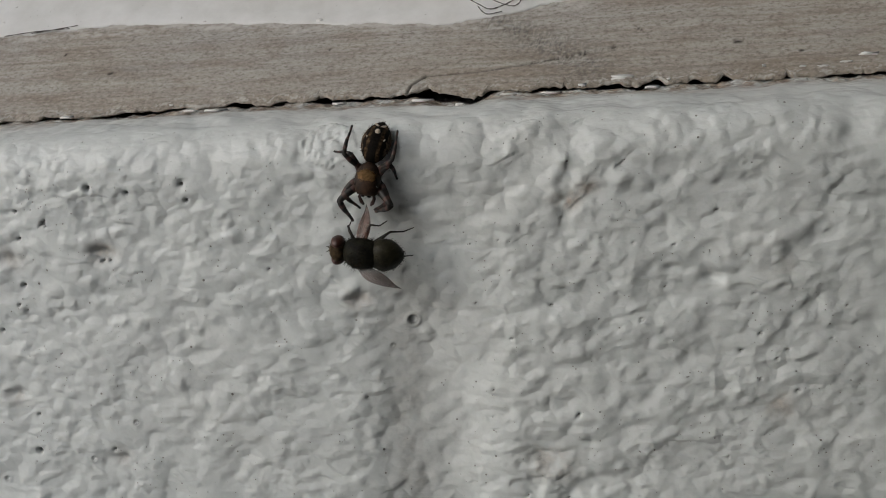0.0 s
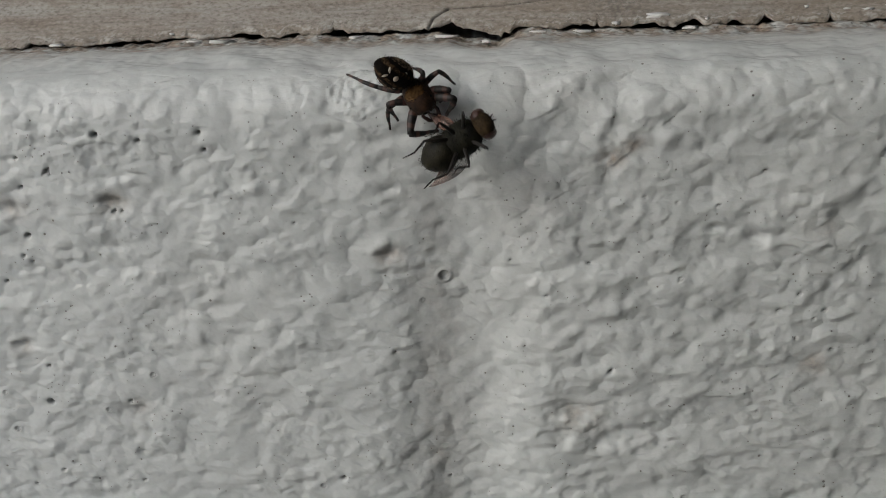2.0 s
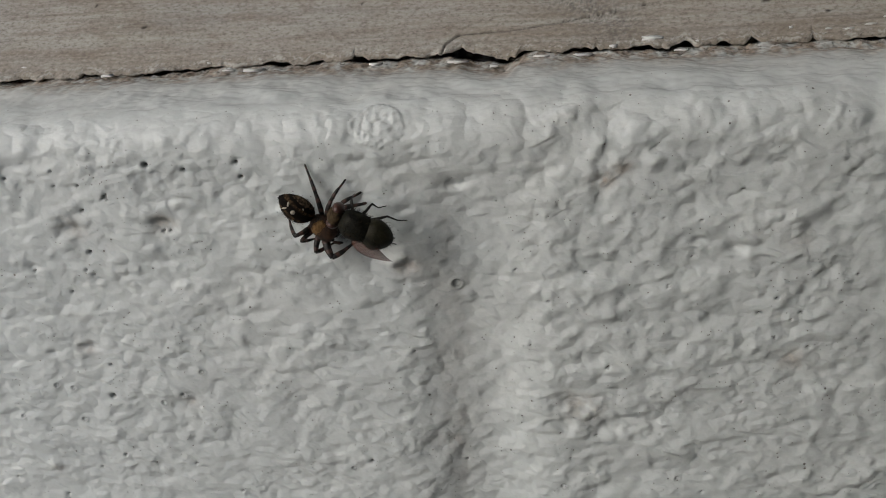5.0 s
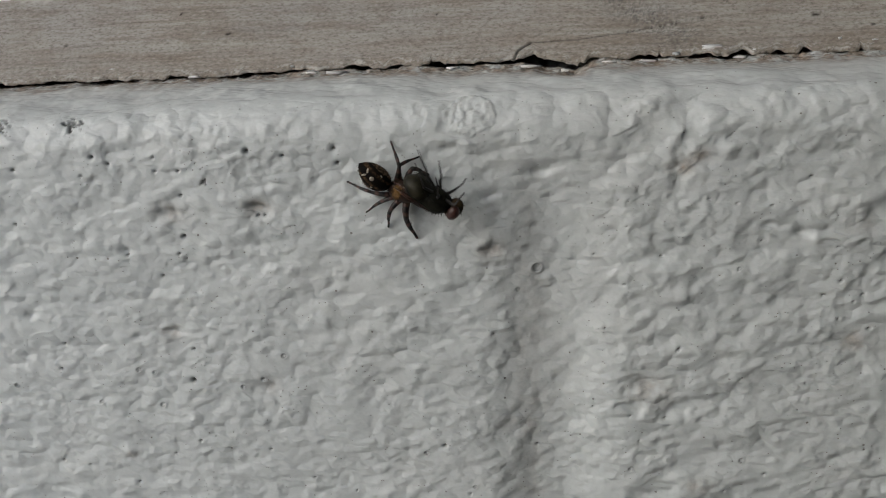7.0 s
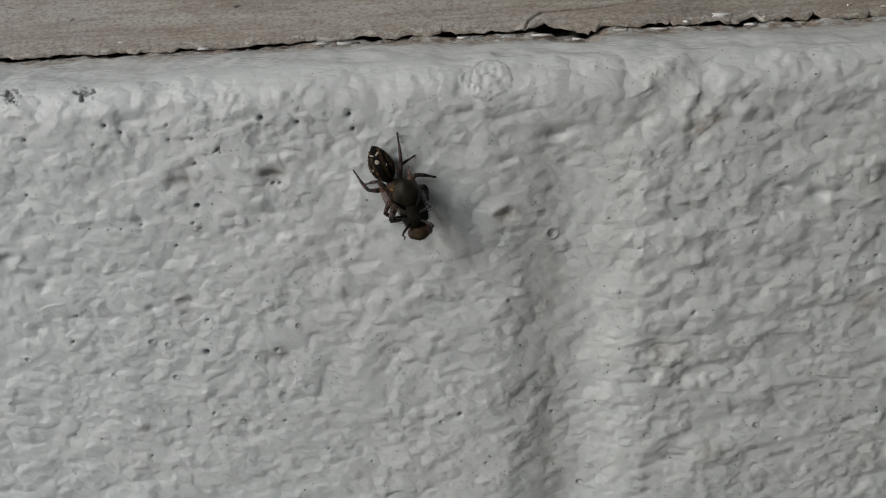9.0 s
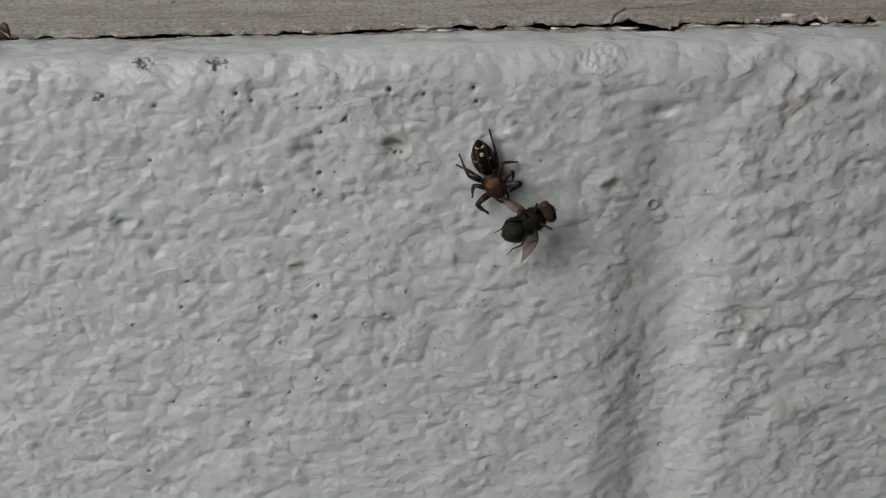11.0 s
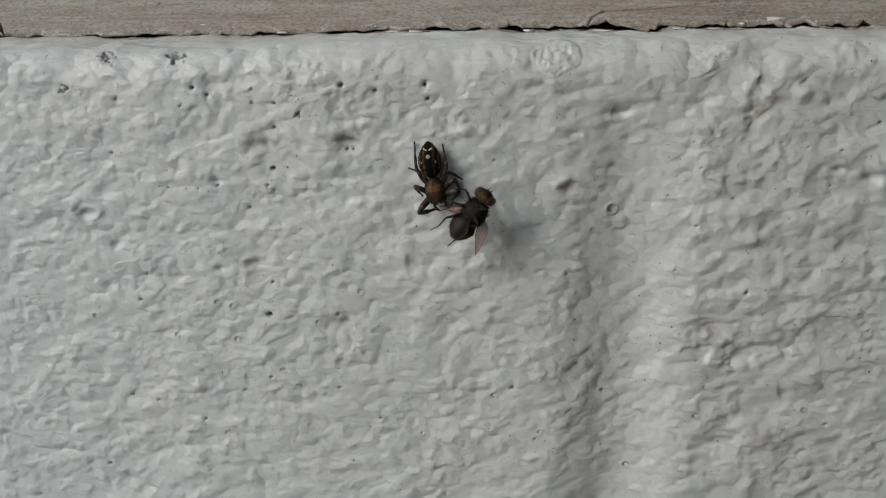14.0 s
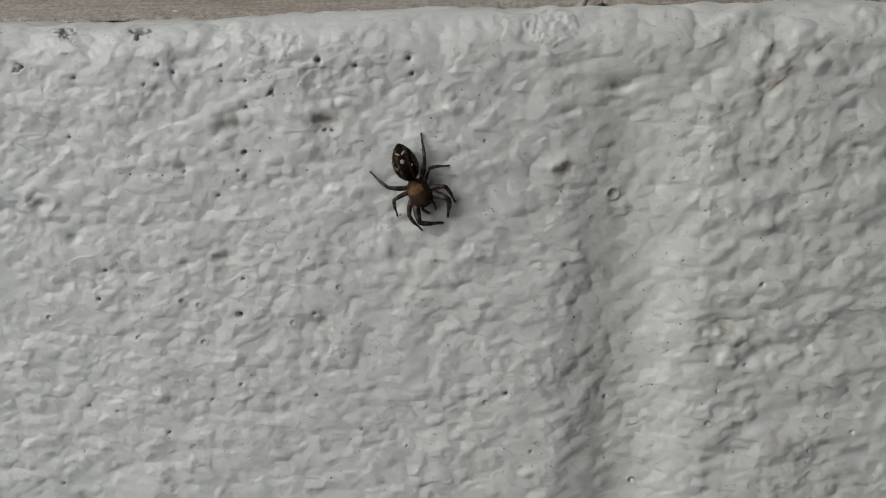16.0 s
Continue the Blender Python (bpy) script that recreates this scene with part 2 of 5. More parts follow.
PAINT, WOOD, TRIM_PAINT = wall_paint(), bare_wood(), gloss_paint()
MORTAR = plain("grey_mortar", (0.30, 0.29, 0.27), (0.42, 0.41, 0.39), 0.3, 0.9, 0.4)
CONCRETE = plain("grey_concrete_ground", (0.26, 0.255, 0.245), (0.38, 0.375, 0.36), 0.01, 0.9)
# Near black, so that the added shading walls throw no light back.
SHADE_BOARD = plain("dark_shade_board", (0.022, 0.022, 0.022), (0.045, 0.045, 0.045), 0.02, 0.9)
RENDER = plain("white_wall_render", (0.62, 0.62, 0.61), (0.72, 0.72, 0.71), 0.02, 0.7)
ABDOMEN = abdomen_hair()
CARAPACE = plain("brown_black_carapace", (0.006, 0.004, 0.003), (0.062, 0.032, 0.017), 0.9, 0.55, 0.5, 0.25)
GOLD = plain("golden_brown_hair", (0.10, 0.055, 0.020), (0.26, 0.15, 0.060), 3.0, 0.8, 0.8, 0.2)
PALE = plain("cream_hair_spot", (0.42, 0.36, 0.27), (0.62, 0.56, 0.46), 2.0, 0.8, 0.5, 0.2)
LEG = leg_skin()
EYE_BLACK = plain("glossy_black_eye", (0.004, 0.004, 0.004), (0.012, 0.012, 0.012), 1.0, 0.08, 0.0, 0.6, 0.5)
FLY_BLACK = plain("black_green_fly_shell", (0.003, 0.003, 0.0025), (0.022, 0.021, 0.013), 0.9, 0.6, 0.9, 0.12)
FLY_OLIVE = plain("brown_olive_fly_abdomen", (0.004, 0.004, 0.003), (0.034, 0.030, 0.016), 0.6, 0.5, 0.8, 0.2)
FLY_BROWN = plain("dusty_brown_fly_back", (0.012, 0.009, 0.006), (0.085, 0.058, 0.030), 1.1, 0.7, 0.9, 0.1)
FLY_EYE = plain("dark_red_fly_eye", (0.030, 0.011, 0.008), (0.075, 0.028, 0.018), 4.0, 0.35, 0.3, 0.5)
FLY_LEG = plain("black_fly_leg", (0.008, 0.007, 0.006), (0.025, 0.02, 0.016), 1.0, 0.5)
WING = wing_membrane()
SCUFF = plain("dark_scuff", (0.05, 0.047, 0.042), (0.16, 0.15, 0.135), 2.0, 0.8, 0.4, 0.2)
BUG_WING = plain("brown_papery_wing", (0.028, 0.016, 0.009), (0.085, 0.05, 0.026), 0.8, 0.6)
BUG_BODY = plain("dark_brown_dry_body", (0.02, 0.012, 0.008), (0.06, 0.035, 0.02), 1.0, 0.6)


# ---- mesh helpers ----
def clean(values):
    return np.asarray(values, dtype=float)


def grad_noise(x, y, seed=0):
    """Gradient noise on arrays, about -1 to 1."""
    rng = np.random.RandomState(seed)
    perm = np.concatenate([rng.permutation(256)] * 2)
    angle = rng.rand(256) * 2 * np.pi
    gx, gy = np.cos(angle), np.sin(angle)
    x, y = np.broadcast_arrays(clean(x), clean(y))
    xi, yi = np.floor(x).astype(int), np.floor(y).astype(int)
    xf, yf = x - xi, y - yi
    u, v = xf ** 3 * (xf * (xf * 6 - 15) + 10), yf ** 3 * (yf * (yf * 6 - 15) + 10)

    def corner(dx, dy):
        h = perm[perm[(xi + dx) & 255] + ((yi + dy) & 255)]
        return gx[h] * (xf - dx) + gy[h] * (yf - dy)

    a = corner(0, 0) * (1 - u) + corner(1, 0) * u
    b = corner(0, 1) * (1 - u) + corner(1, 1) * u
    return (a * (1 - v) + b * v) * 1.5


def step(x, a, b):
    s = np.clip((clean(x) - a) / (b - a), 0, 1)
    return s * s * (3 - 2 * s)


def tube_mesh(name, rows, closed=True, caps=True, normals=None):
    """A mesh from an array of points (rows, columns, 3) in mm; closed: the last row joins the first; caps close both ends."""
    n, m, _ = rows.shape
    me = bpy.data.meshes.new(name)
    i = np.arange(n if closed else n - 1)[:, None]
    j = np.arange(m - 1)[None, :]
    k = (i + 1) % n
    quads = np.stack([i * m + j, i * m + j + 1, k * m + j + 1, k * m + j], -1).reshape(-1, 4)
    faces = [quads.ravel()]
    totals = np.full(len(quads), 4)
    if closed and caps:
        ends = np.arange(n) * m
        faces += [ends, (ends + m - 1)[::-1]]
        totals = np.concatenate([totals, [n, n]])
    loops = np.concatenate(faces).astype(np.int32)
    me.vertices.add(n * m)
    me.vertices.foreach_set("co", (rows.reshape(-1, 3) * MM).astype(np.float32).ravel())
    me.loops.add(len(loops))
    me.loops.foreach_set("vertex_index", loops)
    me.polygons.add(len(totals))
    me.polygons.foreach_set("loop_start", np.concatenate([[0], np.cumsum(totals)[:-1]]).astype(np.int32))
    me.polygons.foreach_set("use_smooth", totals == 4)
    me.update(calc_edges=True)
    me.validate()
    if normals is not None:
        me.normals_split_custom_set_from_vertices(normals.reshape(-1, 3).tolist())
    return me


def give(me, name, values):
    a = me.attributes.new(name, "FLOAT", "POINT")
    a.data.foreach_set("value", np.clip(values, 0, 1).astype(np.float32).ravel())


def part(name, bm, mat, parent=None, label="", at=None):
    """Links a bmesh, or a mesh, as one object under a thing or a part."""
    if isinstance(bm, bpy.types.Mesh):
        me = bm
    else:
        bmesh.ops.recalc_face_normals(bm, faces=bm.faces)
        me = bpy.data.meshes.new(name)
        bm.to_mesh(me)
        bm.free()
        for p in me.polygons:
            p.use_smooth = True
    if not me.materials:
        me.materials.append(mat)
    ob = new(name, me)
    if parent is not None:
        ob.parent = parent
    if at is not None:
        ob.matrix_basis = at
    return tagged(ob, label)


def spin(stations, sides=20, wobble=0.0, seed=0):
    """A closed body along +y: stations (y, half width, half height, middle height) in mm."""
    rng = random.Random(seed)
    bm = bmesh.new()
    rings = []
    for y, w, h, z in stations:
        ring = []
        for k in range(sides):
            a = 2 * math.pi * k / sides
            f = 1 + wobble * (rng.random() - 0.5)
            ring.append(bm.verts.new((w * f * math.cos(a) * MM, y * MM, (z + h * f * math.sin(a)) * MM)))
        rings.append(ring)
    for a, b in zip(rings, rings[1:]):
        for k in range(sides):
            bm.faces.new((a[k], a[(k + 1) % sides], b[(k + 1) % sides], b[k]))
    bm.faces.new(rings[0][::-1])
    bm.faces.new(rings[-1])
    return bm


def egg(length, w, h, back=1.0, front=1.0, y0=0.0, z=0.0, n=12, sides=20, wobble=0.0, seed=0):
    """An egg along y; back and front below 1 make that end more pointed."""
    st = []
    for k in range(n + 1):
        u = -1 + 2 * k / n
        u = math.sin(u * math.pi / 2) * 0.998
        r = math.sqrt(max(0.0, 1 - u * u))
        r = r ** (1 / (back if u < 0 else front))
        st.append((y0 + u * length / 2, max(0.02, w * r), max(0.02, h * r), z))
    return spin(st, sides, wobble, seed)


def limb(points, sides=8):
    """A bent tapering tube: points (x, y, z, radius) in mm."""
    bm = bmesh.new()
    rings = []
    for k, (x, y, z, r) in enumerate(points):
        a = Vector(points[max(0, k - 1)][:3])
        b = Vector(points[min(len(points) - 1, k + 1)][:3])
        d = (b - a).normalized()
        s = d.cross(Vector((0, 0, 1)) if abs(d.z) < 0.9 else Vector((0, 1, 0))).normalized()
        u = s.cross(d)
        rings.append([bm.verts.new((Vector((x, y, z)) + (s * math.cos(q) + u * math.sin(q)) * r) * MM)
                      for q in (2 * math.pi * i / sides for i in range(sides))])
    for a, b in zip(rings, rings[1:]):
        for k in range(sides):
            bm.faces.new((a[k], a[(k + 1) % sides], b[(k + 1) % sides], b[k]))
    bm.faces.new(rings[0][::-1])
    bm.faces.new(rings[-1])
    return bm


def joined(*parts_bm):
    bm = bmesh.new()
    for other in parts_bm:
        me = bpy.data.meshes.new("joining")
        other.to_mesh(me)
        other.free()
        bm.from_mesh(me)
        bpy.data.meshes.remove(me)
    return bm


def bristles(bm, count, length, radius, seed):
    """Fine hairs standing on the faces of a body."""
    rng = random.Random(seed)
    bm.faces.ensure_lookup_table()
    bm.normal_update()
    middle = sum((v.co for v in bm.verts), Vector()) / len(bm.verts)
    faces = list(bm.faces)
    for f in rng.choices(faces, weights=[g.calc_area() for g in faces], k=count):
        c = f.calc_center_median()
        c = c.lerp(rng.choice(list(f.verts)).co, rng.random() * 0.7)
        out = (c - middle).normalized()
        d = (out + Vector([rng.uniform(-0.6, 0.6) for _ in range(3)]) + Vector((0, -0.5, 0))).normalized()
        s = d.orthogonal().normalized() * radius * MM
        tip = c + d * length * rng.uniform(0.5, 1.1) * MM
        base = [bm.verts.new(c + q) for q in (s, Matrix.Rotation(2.1, 3, d) @ s, Matrix.Rotation(4.2, 3, d) @ s)]
        top = bm.verts.new(tip)
        for k in range(3):
            bm.faces.new((base[k], base[(k + 1) % 3], top))
    return bm


def slab(x0, y0, z0, x1, y1, z1, bevel=0.0):
    bm = bmesh.new()
    bmesh.ops.create_cube(bm, size=1, matrix=Matrix.LocRotScale(((x0 + x1) / 2, (y0 + y1) / 2, (z0 + z1) / 2), None, (x1 - x0, y1 - y0, z1 - z0)))
    if bevel:
        bmesh.ops.bevel(bm, geom=bm.edges[:], offset=bevel, segments=2, affect="EDGES")
    return bm


# ---- the painted block wall ----
# Pinholes, bubbles, lumps, hollows and dirty holes in the paint: x, height and radius in mm.
PITS_TOP = [(-66.8, -17.0, 0.44), (-61.1, -17.9, 0.35), (-52.8, -16.9, 0.39), (-52.4, -19.2, 0.34), (-79.2, -31.0, 0.41), (-78.6, -24.0, 0.32), (-78.4, -20.0, 0.27), (-82.3, -20.0, 0.23), (-80.3, -33.9, 0.28), (-79.2, -34.8, 0.23), (-89.3, -34.1, 0.28), (-89.9, -18.6, 0.27), (-92.4, -17.4, 0.37), (-106.3, -19.3, 0.28), (-83.9, -37.9, 0.28), (-82.2, -17.7, 0.27), (-94.7, -20.4, 0.23), (-66.1, -27.6, 0.27), (-65.1, -27.6, 0.27), (-108.2, -28.6, 0.29), (-41.4, -29.3, 0.21), (-12.9, -35.0, 0.16), (-8.0, -30.2, 0.16), (-9.4, -26.1, 0.16)]
PITS_LOW = [(-81.5, -57.5, 0.53), (-109.1, -74.3, 0.31), (-104.0, -75.0, 0.25), (-104.0, -50.5, 0.29), (-105.5, -55.3, 0.3), (-38.0, -69.8, 0.36), (-22.2, -70.5, 0.27), (-115.3, -88.9, 0.32), (-95.2, -78.7, 0.25), (-61.8, -76.8, 0.24), (-87.2, -72.5, 0.25), (-81.9, -69.5, 0.29), (-68.9, -57.0, 0.28), (-80.6, -51.5, 0.28), (-29.0, -48.5, 0.22), (-33.9, -79.7, 0.23), (-69.2, -71.1, 0.24), (-54.3, -79.5, 0.19)]
PITS_EAST = [(-8.2, -39.8, 0.25), (-2.7, -35.2, 0.32), (4.0, -26.1, 0.24), (8.1, -26.8, 0.24), (13.2, -27.2, 0.27), (12.2, -32.9, 0.2), (6.0, -33.5, 0.2), (0.7, -50.9, 0.29), (-11.1, -47.6, 0.25), (15.6, -74.3, 0.33), (8.8, -63.2, 0.21), (-1.0, -64.0, 0.3), (-6.7, -63.5, 0.21), (-9.6, -58.8, 0.21), (-5.1, -68.2, 0.21), (9.1, -77.6, 0.21)]
PITS_FAR = [(29.2, -47.4, 0.35), (24.2, -39.3, 0.28), (21.9, -41.7, 0.28), (24.4, -45.7, 0.25), (27.7, -41.6, 0.28), (26.4, -42.9, 0.21), (0.6, -51.1, 0.31), (18.5, -22.8, 0.28), (33.0, -40.0, 0.21), (23.3, -33.9, 0.21), (34.7, -35.6, 0.2), (20.6, -57.2, 0.22)]
RINGS = [(-64.8, -52.6, 0.46), (-21.9, -37.4, 0.76), (-25.0, -41.1, 0.34), (-91.2, -55.4, 0.44), (-88.4, -56.0, 0.43), (-114.6, -58.7, 0.5), (-72.7, -58.7, 0.47), (-41.3, -71.4, 0.46), (-17.4, -85.1, 0.54), (9.1, -37.3, 0.36), (11.7, -71.9, 0.42), (-6.3, -73.6, 0.48), (-88.0, -62.4, 0.49), (-99.3, -61.9, 0.4), (-33.1, -78.2, 0.36)]
LUMPS = [(-95.6, -71.7, 1.79), (-46.8, -24.2, 1.72), (-84.6, -47.2, 1.32), (-68.7, -57.7, 1.5), (-70.2, -65.7, 1.33), (-57.3, -46.6, 1.27), (-49.5, -75.1, 1.3), (-30.5, -33.2, 1.69), (-0.5, -37.3, 2.75), (4.5, -76.7, 3.83), (0.2, -42.0, 2.44), (6.5, -18.2, 2.32), (-4.5, -12.1, 3.12)]
DENTS = [(-66.1, -26.4, 2.0), (-81.4, -26.9, 2.3), (-84.3, -48.1, 1.9), (-90.0, -49.1, 1.2), (-89.6, -33.4, 1.2), (-114.4, -39.5, 1.6), (-109.1, -45.2, 1.3), (-68.1, -58.4, 1.7), (-3.9, -57.7, 2.52), (1.4, -61.9, 2.93), (-6.6, -61.6, 2.12), (-29.2, -33.8, 1.6), (-21.2, -21.5, 1.5), (-28.6, -24.9, 1.3), (18.0, -31.6, 1.6), (13.0, -30.3, 1.2)]
DIRT = [(-107.9, -11.7, 1.86), (-95.4, -11.6, 1.64), (-115.4, -17.8, 0.95), (-74.3, -21.9, 0.81)]
# Gouges (from x, height to x, height, width, depth) and dark smudges, most in dents and gouges (x, height, radius,
# strength), in mm.
GOUGES = [(-6.0, -14.3, -0.6, -12.0, 0.8, 0.95), (-1.0, -21.6, -0.5, -17.6, 0.7, 1.0), (2.4, -19.8, 5.2, -17.4, 0.8, 0.85), (-10.0, -27.4, -6.4, -25.0, 0.7, 0.5),
          (-26.4, -17.9, -14.6, -17.6, 1.0, 0.08), (-15.2, -18.8, -14.8, -17.0, 0.3, 0.2), (30.4, -36.2, 33.0, -31.6, 0.6, 0.45), (27.2, -28.8, 30.6, -26.6, 0.7, 0.5), (5.4, -31.0, 6.5, -29.4, 0.4, 0.35),
          (35.0, -53.2, 38.2, -49.6, 0.6, 0.45), (12.6, -34.6, 17.4, -33.2, 0.5, 0.35), (24.4, -41.6, 28.0, -38.2, 0.4, 0.35), (-83.6, -33.6, -79.8, -29.4, 0.6, 0.3)]
SMUDGES = [(-81.4, -26.6, 1.9, 0.34), (-80.6, -32.0, 0.9, 0.3), (-66.0, -26.4, 1.5, 0.36), (-84.3, -48.1, 1.2, 0.3), (-68.0, -58.2, 1.6, 0.15), (-28.8, -34.0, 1.2, 0.18), (-22.0, -21.6, 1.6, 0.14), (-0.8, -19.8, 0.9, 0.2),
           (3.6, -18.6, 1.2, 0.16), (-30.0, -24.4, 2.4, 0.1), (-54.0, -18.6, 1.4, 0.14), (-114.0, -52.0, 1.2, 0.12)]
# Brownish stains: x, height, radius in mm, strength.
STAINS = [(-0.4, -20.8, 1.7, 0.6), (2.2, -19.4, 1.5, 0.4), (-3.5, -58.2, 3.2, 0.3), (-29.0, -34.0, 2.0, 0.34), (-66.0, -26.4, 2.2, 0.3), (27.4, -49.6, 2.2, 0.38), (4.8, -76.6, 2.0, 0.34), (-95.4, -72.6, 1.1, 0.6), (-81.0, -27.0, 2.4, 0.25), (-84.2, -48.2, 1.6, 0.3),
          (-24.6, -66.0, 3.0, 0.22), (-68.2, -58.4, 1.9, 0.22), (26.0, -30.0, 2.4, 0.16)]
EDGE, ROUND, RISE = -11.0, 5.2, 84.0   # the block's top edge, its rounding, and the angle to which the ledge turns


def profile(v):
    """Place and outward normal (y, z) along the block's face, over its rounded edge and along the ledge behind it."""
    v = clean(v)
    start, turn = EDGE - ROUND, radians(RISE)
    a = np.clip((v - start) / ROUND, 0, turn)
    over = 0.975 * np.maximum(0, v - start - ROUND * turn)
    y = ROUND - ROUND * np.cos(a) + over * np.sin(turn)
    z = np.minimum(v, start) + ROUND * np.sin(a) + over * np.cos(turn)
    return y, z, -np.cos(a), np.sin(a)


def domes(x, z, sx, sz, seed, sharp):
    """Rounded pads of thick paint that press on one another; the higher sharp is, the crisper the creases between them."""
    wx = x / sx + 0.13 * grad_noise(x / sx, z / sz, seed + 50)
    wz = z / sz + 0.13 * grad_noise(x / sx, z / sz, seed + 51)
    rng = np.random.RandomState(seed)
    perm = np.concatenate([rng.permutation(256)] * 2)
    jx, jy, high, steep = rng.rand(256), rng.rand(256), 0.55 * rng.rand(256), 0.6 + 0.8 * rng.rand(256)
    xi, zi = np.floor(wx).astype(int), np.floor(wz).astype(int)
    total = np.zeros(wx.shape)
    for dx in (-1, 0, 1):
        for dz in (-1, 0, 1):
            k = perm[perm[(xi + dx) & 255] + ((zi + dz) & 255)]
            d2 = (xi + dx + jx[k] - wx) ** 2 + (zi + dz + jy[k] - wz) ** 2
            total += np.exp(sharp * (high[k] - 1.1 * steep[k] * d2 ** 1.25))
    return np.log(total + 1e-9) / sharp


def scarps(a, b, sx, sz, seed, keen):
    """Broad flat coats of paint that end in steps, some crisp and most of them soft; about -1 to 1."""
    wa, wb = a + 0.9 * grad_noise(a / 3.1, b / 2.6, seed + 1), b + 0.7 * grad_noise(a / 3.3, b / 2.4, seed + 2)
    n = grad_noise(wa / sx, wb / sz, seed) + 0.45 * grad_noise(wa / sx / 0.45, wb / sz / 0.5, seed + 3)
    crisp = step(grad_noise(a / 4.6, b / 3.4, seed + 4) + 0.35 * grad_noise(a / 1.7, b / 1.4, seed + 5), 0.42 - keen, 0.95 - keen)
    w = 0.55 - 0.47 * crisp
    return (np.tanh((n + 0.5) / w) + np.tanh(n / w) + np.tanh((n - 0.5) / w)) / 3


def relief(x, v):
    """Height of the paint in mm, and the grime, darkening and rust on it."""
    face = 1 - step(v, -14.0, -8.0)
    centre = -18.8 + 0.7 * grad_noise(v / 17.0, 0 * x, 3)
    d = x - centre + 0.6 * grad_noise(x / 4.0, v / 4.5, 4)
    east, joint = step(d, 2, 11), step(d, -13.0, -0.5) * (1 - step(d, 0.5, 12.0))
    west = 1 - step(d, -11, -2)

    # thick paint: level and fine on the west block, coarse, pillowy and slanting on the east one
    def coat(angle, sx, sz, seed, big, step_high, pillow, keen):
        """Swells, coats that end in steps, and soft pads, leaning by the angle."""
        c, s = math.cos(radians(angle)), math.sin(radians(angle))
        a, b = c * x + s * v, c * v - s * x
        some = 0.35 + 0.65 * step(grad_noise(a / 9.0, b / 7.0, seed + 6), -0.4, 0.4)
        out = big * (0.55 * grad_noise(a / sx / 1.5, b / sz / 1.5, seed + 2) + 0.24 * grad_noise(a / sx / 0.48, b / sz / 0.55, seed + 3) + 0.10 * some * grad_noise(a / sx / 0.25, b / sz / 0.30, seed + 9))
        out = out + step_high * scarps(a, b, sx, sz, seed + 20, keen) + 0.6 * step_high * some * scarps(a, b, sx * 0.42, sz * 0.48, seed + 30, keen)
        if pillow:
            out = out + pillow * some * domes(a, b, sx, sz, seed, 9 + 14 * some)
        return out + 0.022 * some * grad_noise(a / 0.8, b / 0.7, seed + 4)
    h = west * coat(3, 5.0, 3.3, 11, 0.42, 0.14, 0.12, 0.10) + east * coat(9, 4.6, 3.5, 21, 0.46, 0.19, 0.23, 0.18) + (1 - west) * (1 - east) * coat(25, 4.6, 4.0, 31, 0.36, 0.11, 0.08, 0.0)
    h = h + 0.35 * grad_noise(x / 13.0, v / 9.0, 41) + 0.3 * east * grad_noise(x / 10.0, v / 8.0, 42)
    # a sandy, porous patch high on the west block
    sandy = np.exp(-((x + 70) / 17.0) ** 2 - ((v + 19) / 6.0) ** 2) * west
    h = h + sandy * 0.07 * (grad_noise(x / 1.0, v / 0.8, 43) + 0.5 * grad_noise(x / 0.62, v / 0.55, 44))
    h = h * (0.30 + 0.70 * face) - 0.16 * step(v, 6, 13) + (1 - face) * (0.34 * grad_noise(x / 4.6, v / 5.0, 46) + 0.08 * grad_noise(x / 1.5, v / 1.4, 47)) + 0.3 * step(v, -19, -13) * (1 - step(v, -4, 4)) * grad_noise(x / 5.5, v / 8.0, 56)
    h = h + step(v, 7, 14) * (0.22 * grad_noise(x / 1.8, v / 2.2, 48) + 0.14 * grad_noise(x / 0.6, v / 0.9, 49))
    # the joint's hollow, closed by a lip under the ledge
    lip = 1 - 0.45 * step(v, -52, -26) - 0.55 * step(v + 1.0 * grad_noise(x / 5.0, v / 5.0, 45), -25.0, -16.6)
    h = h - 2.25 * joint * lip
    h = h - 0.22 * np.exp(-((v + 20.6 - 0.06 * (x + 20)) / 1.1) ** 2) * step(x, -33, -24) * (1 - step(x, -15, -11))
    grime_and_dark, rust = np.zeros_like(h), np.zeros_like(h)
    for px, pz, r in LUMPS:
        q = ((x - px) / (1.25 * r)) ** 2 + ((v - pz) / (0.8 * r)) ** 2
        h = h + 0.32 * min(r, 3.0) * np.exp(-q * 1.6)
    for px, pz, r in DENTS:
        q = ((x - px) / (1.0 * r)) ** 2 + ((v - pz) / (0.55 * r)) ** 2
        h = h - 0.5 * min(r, 1.6) * np.exp(-1.3 * q * (1 + 0.5 * grad_noise(x / 1.4, v / 1.2, 75)))
    for x0, z0, x1, z1, w, deep in GOUGES:
        t = np.clip(((x - x0) * (x1 - x0) + (v - z0) * (z1 - z0)) / ((x1 - x0) ** 2 + (z1 - z0) ** 2), 0, 1)
        off = (x - x0 - t * (x1 - x0)) * (z1 - z0) - (v - z0 - t * (z1 - z0)) * (x1 - x0)
        dist = np.hypot(x - x0 - t * (x1 - x0), v - z0 - t * (z1 - z0)) + 0.45 * grad_noise(x / 1.5, v / 1.5, 64)
        h = h - 0.48 * deep * np.exp(-(dist / (1.9 * w * np.where(off > 0, 1.7, 0.8))) ** 2)
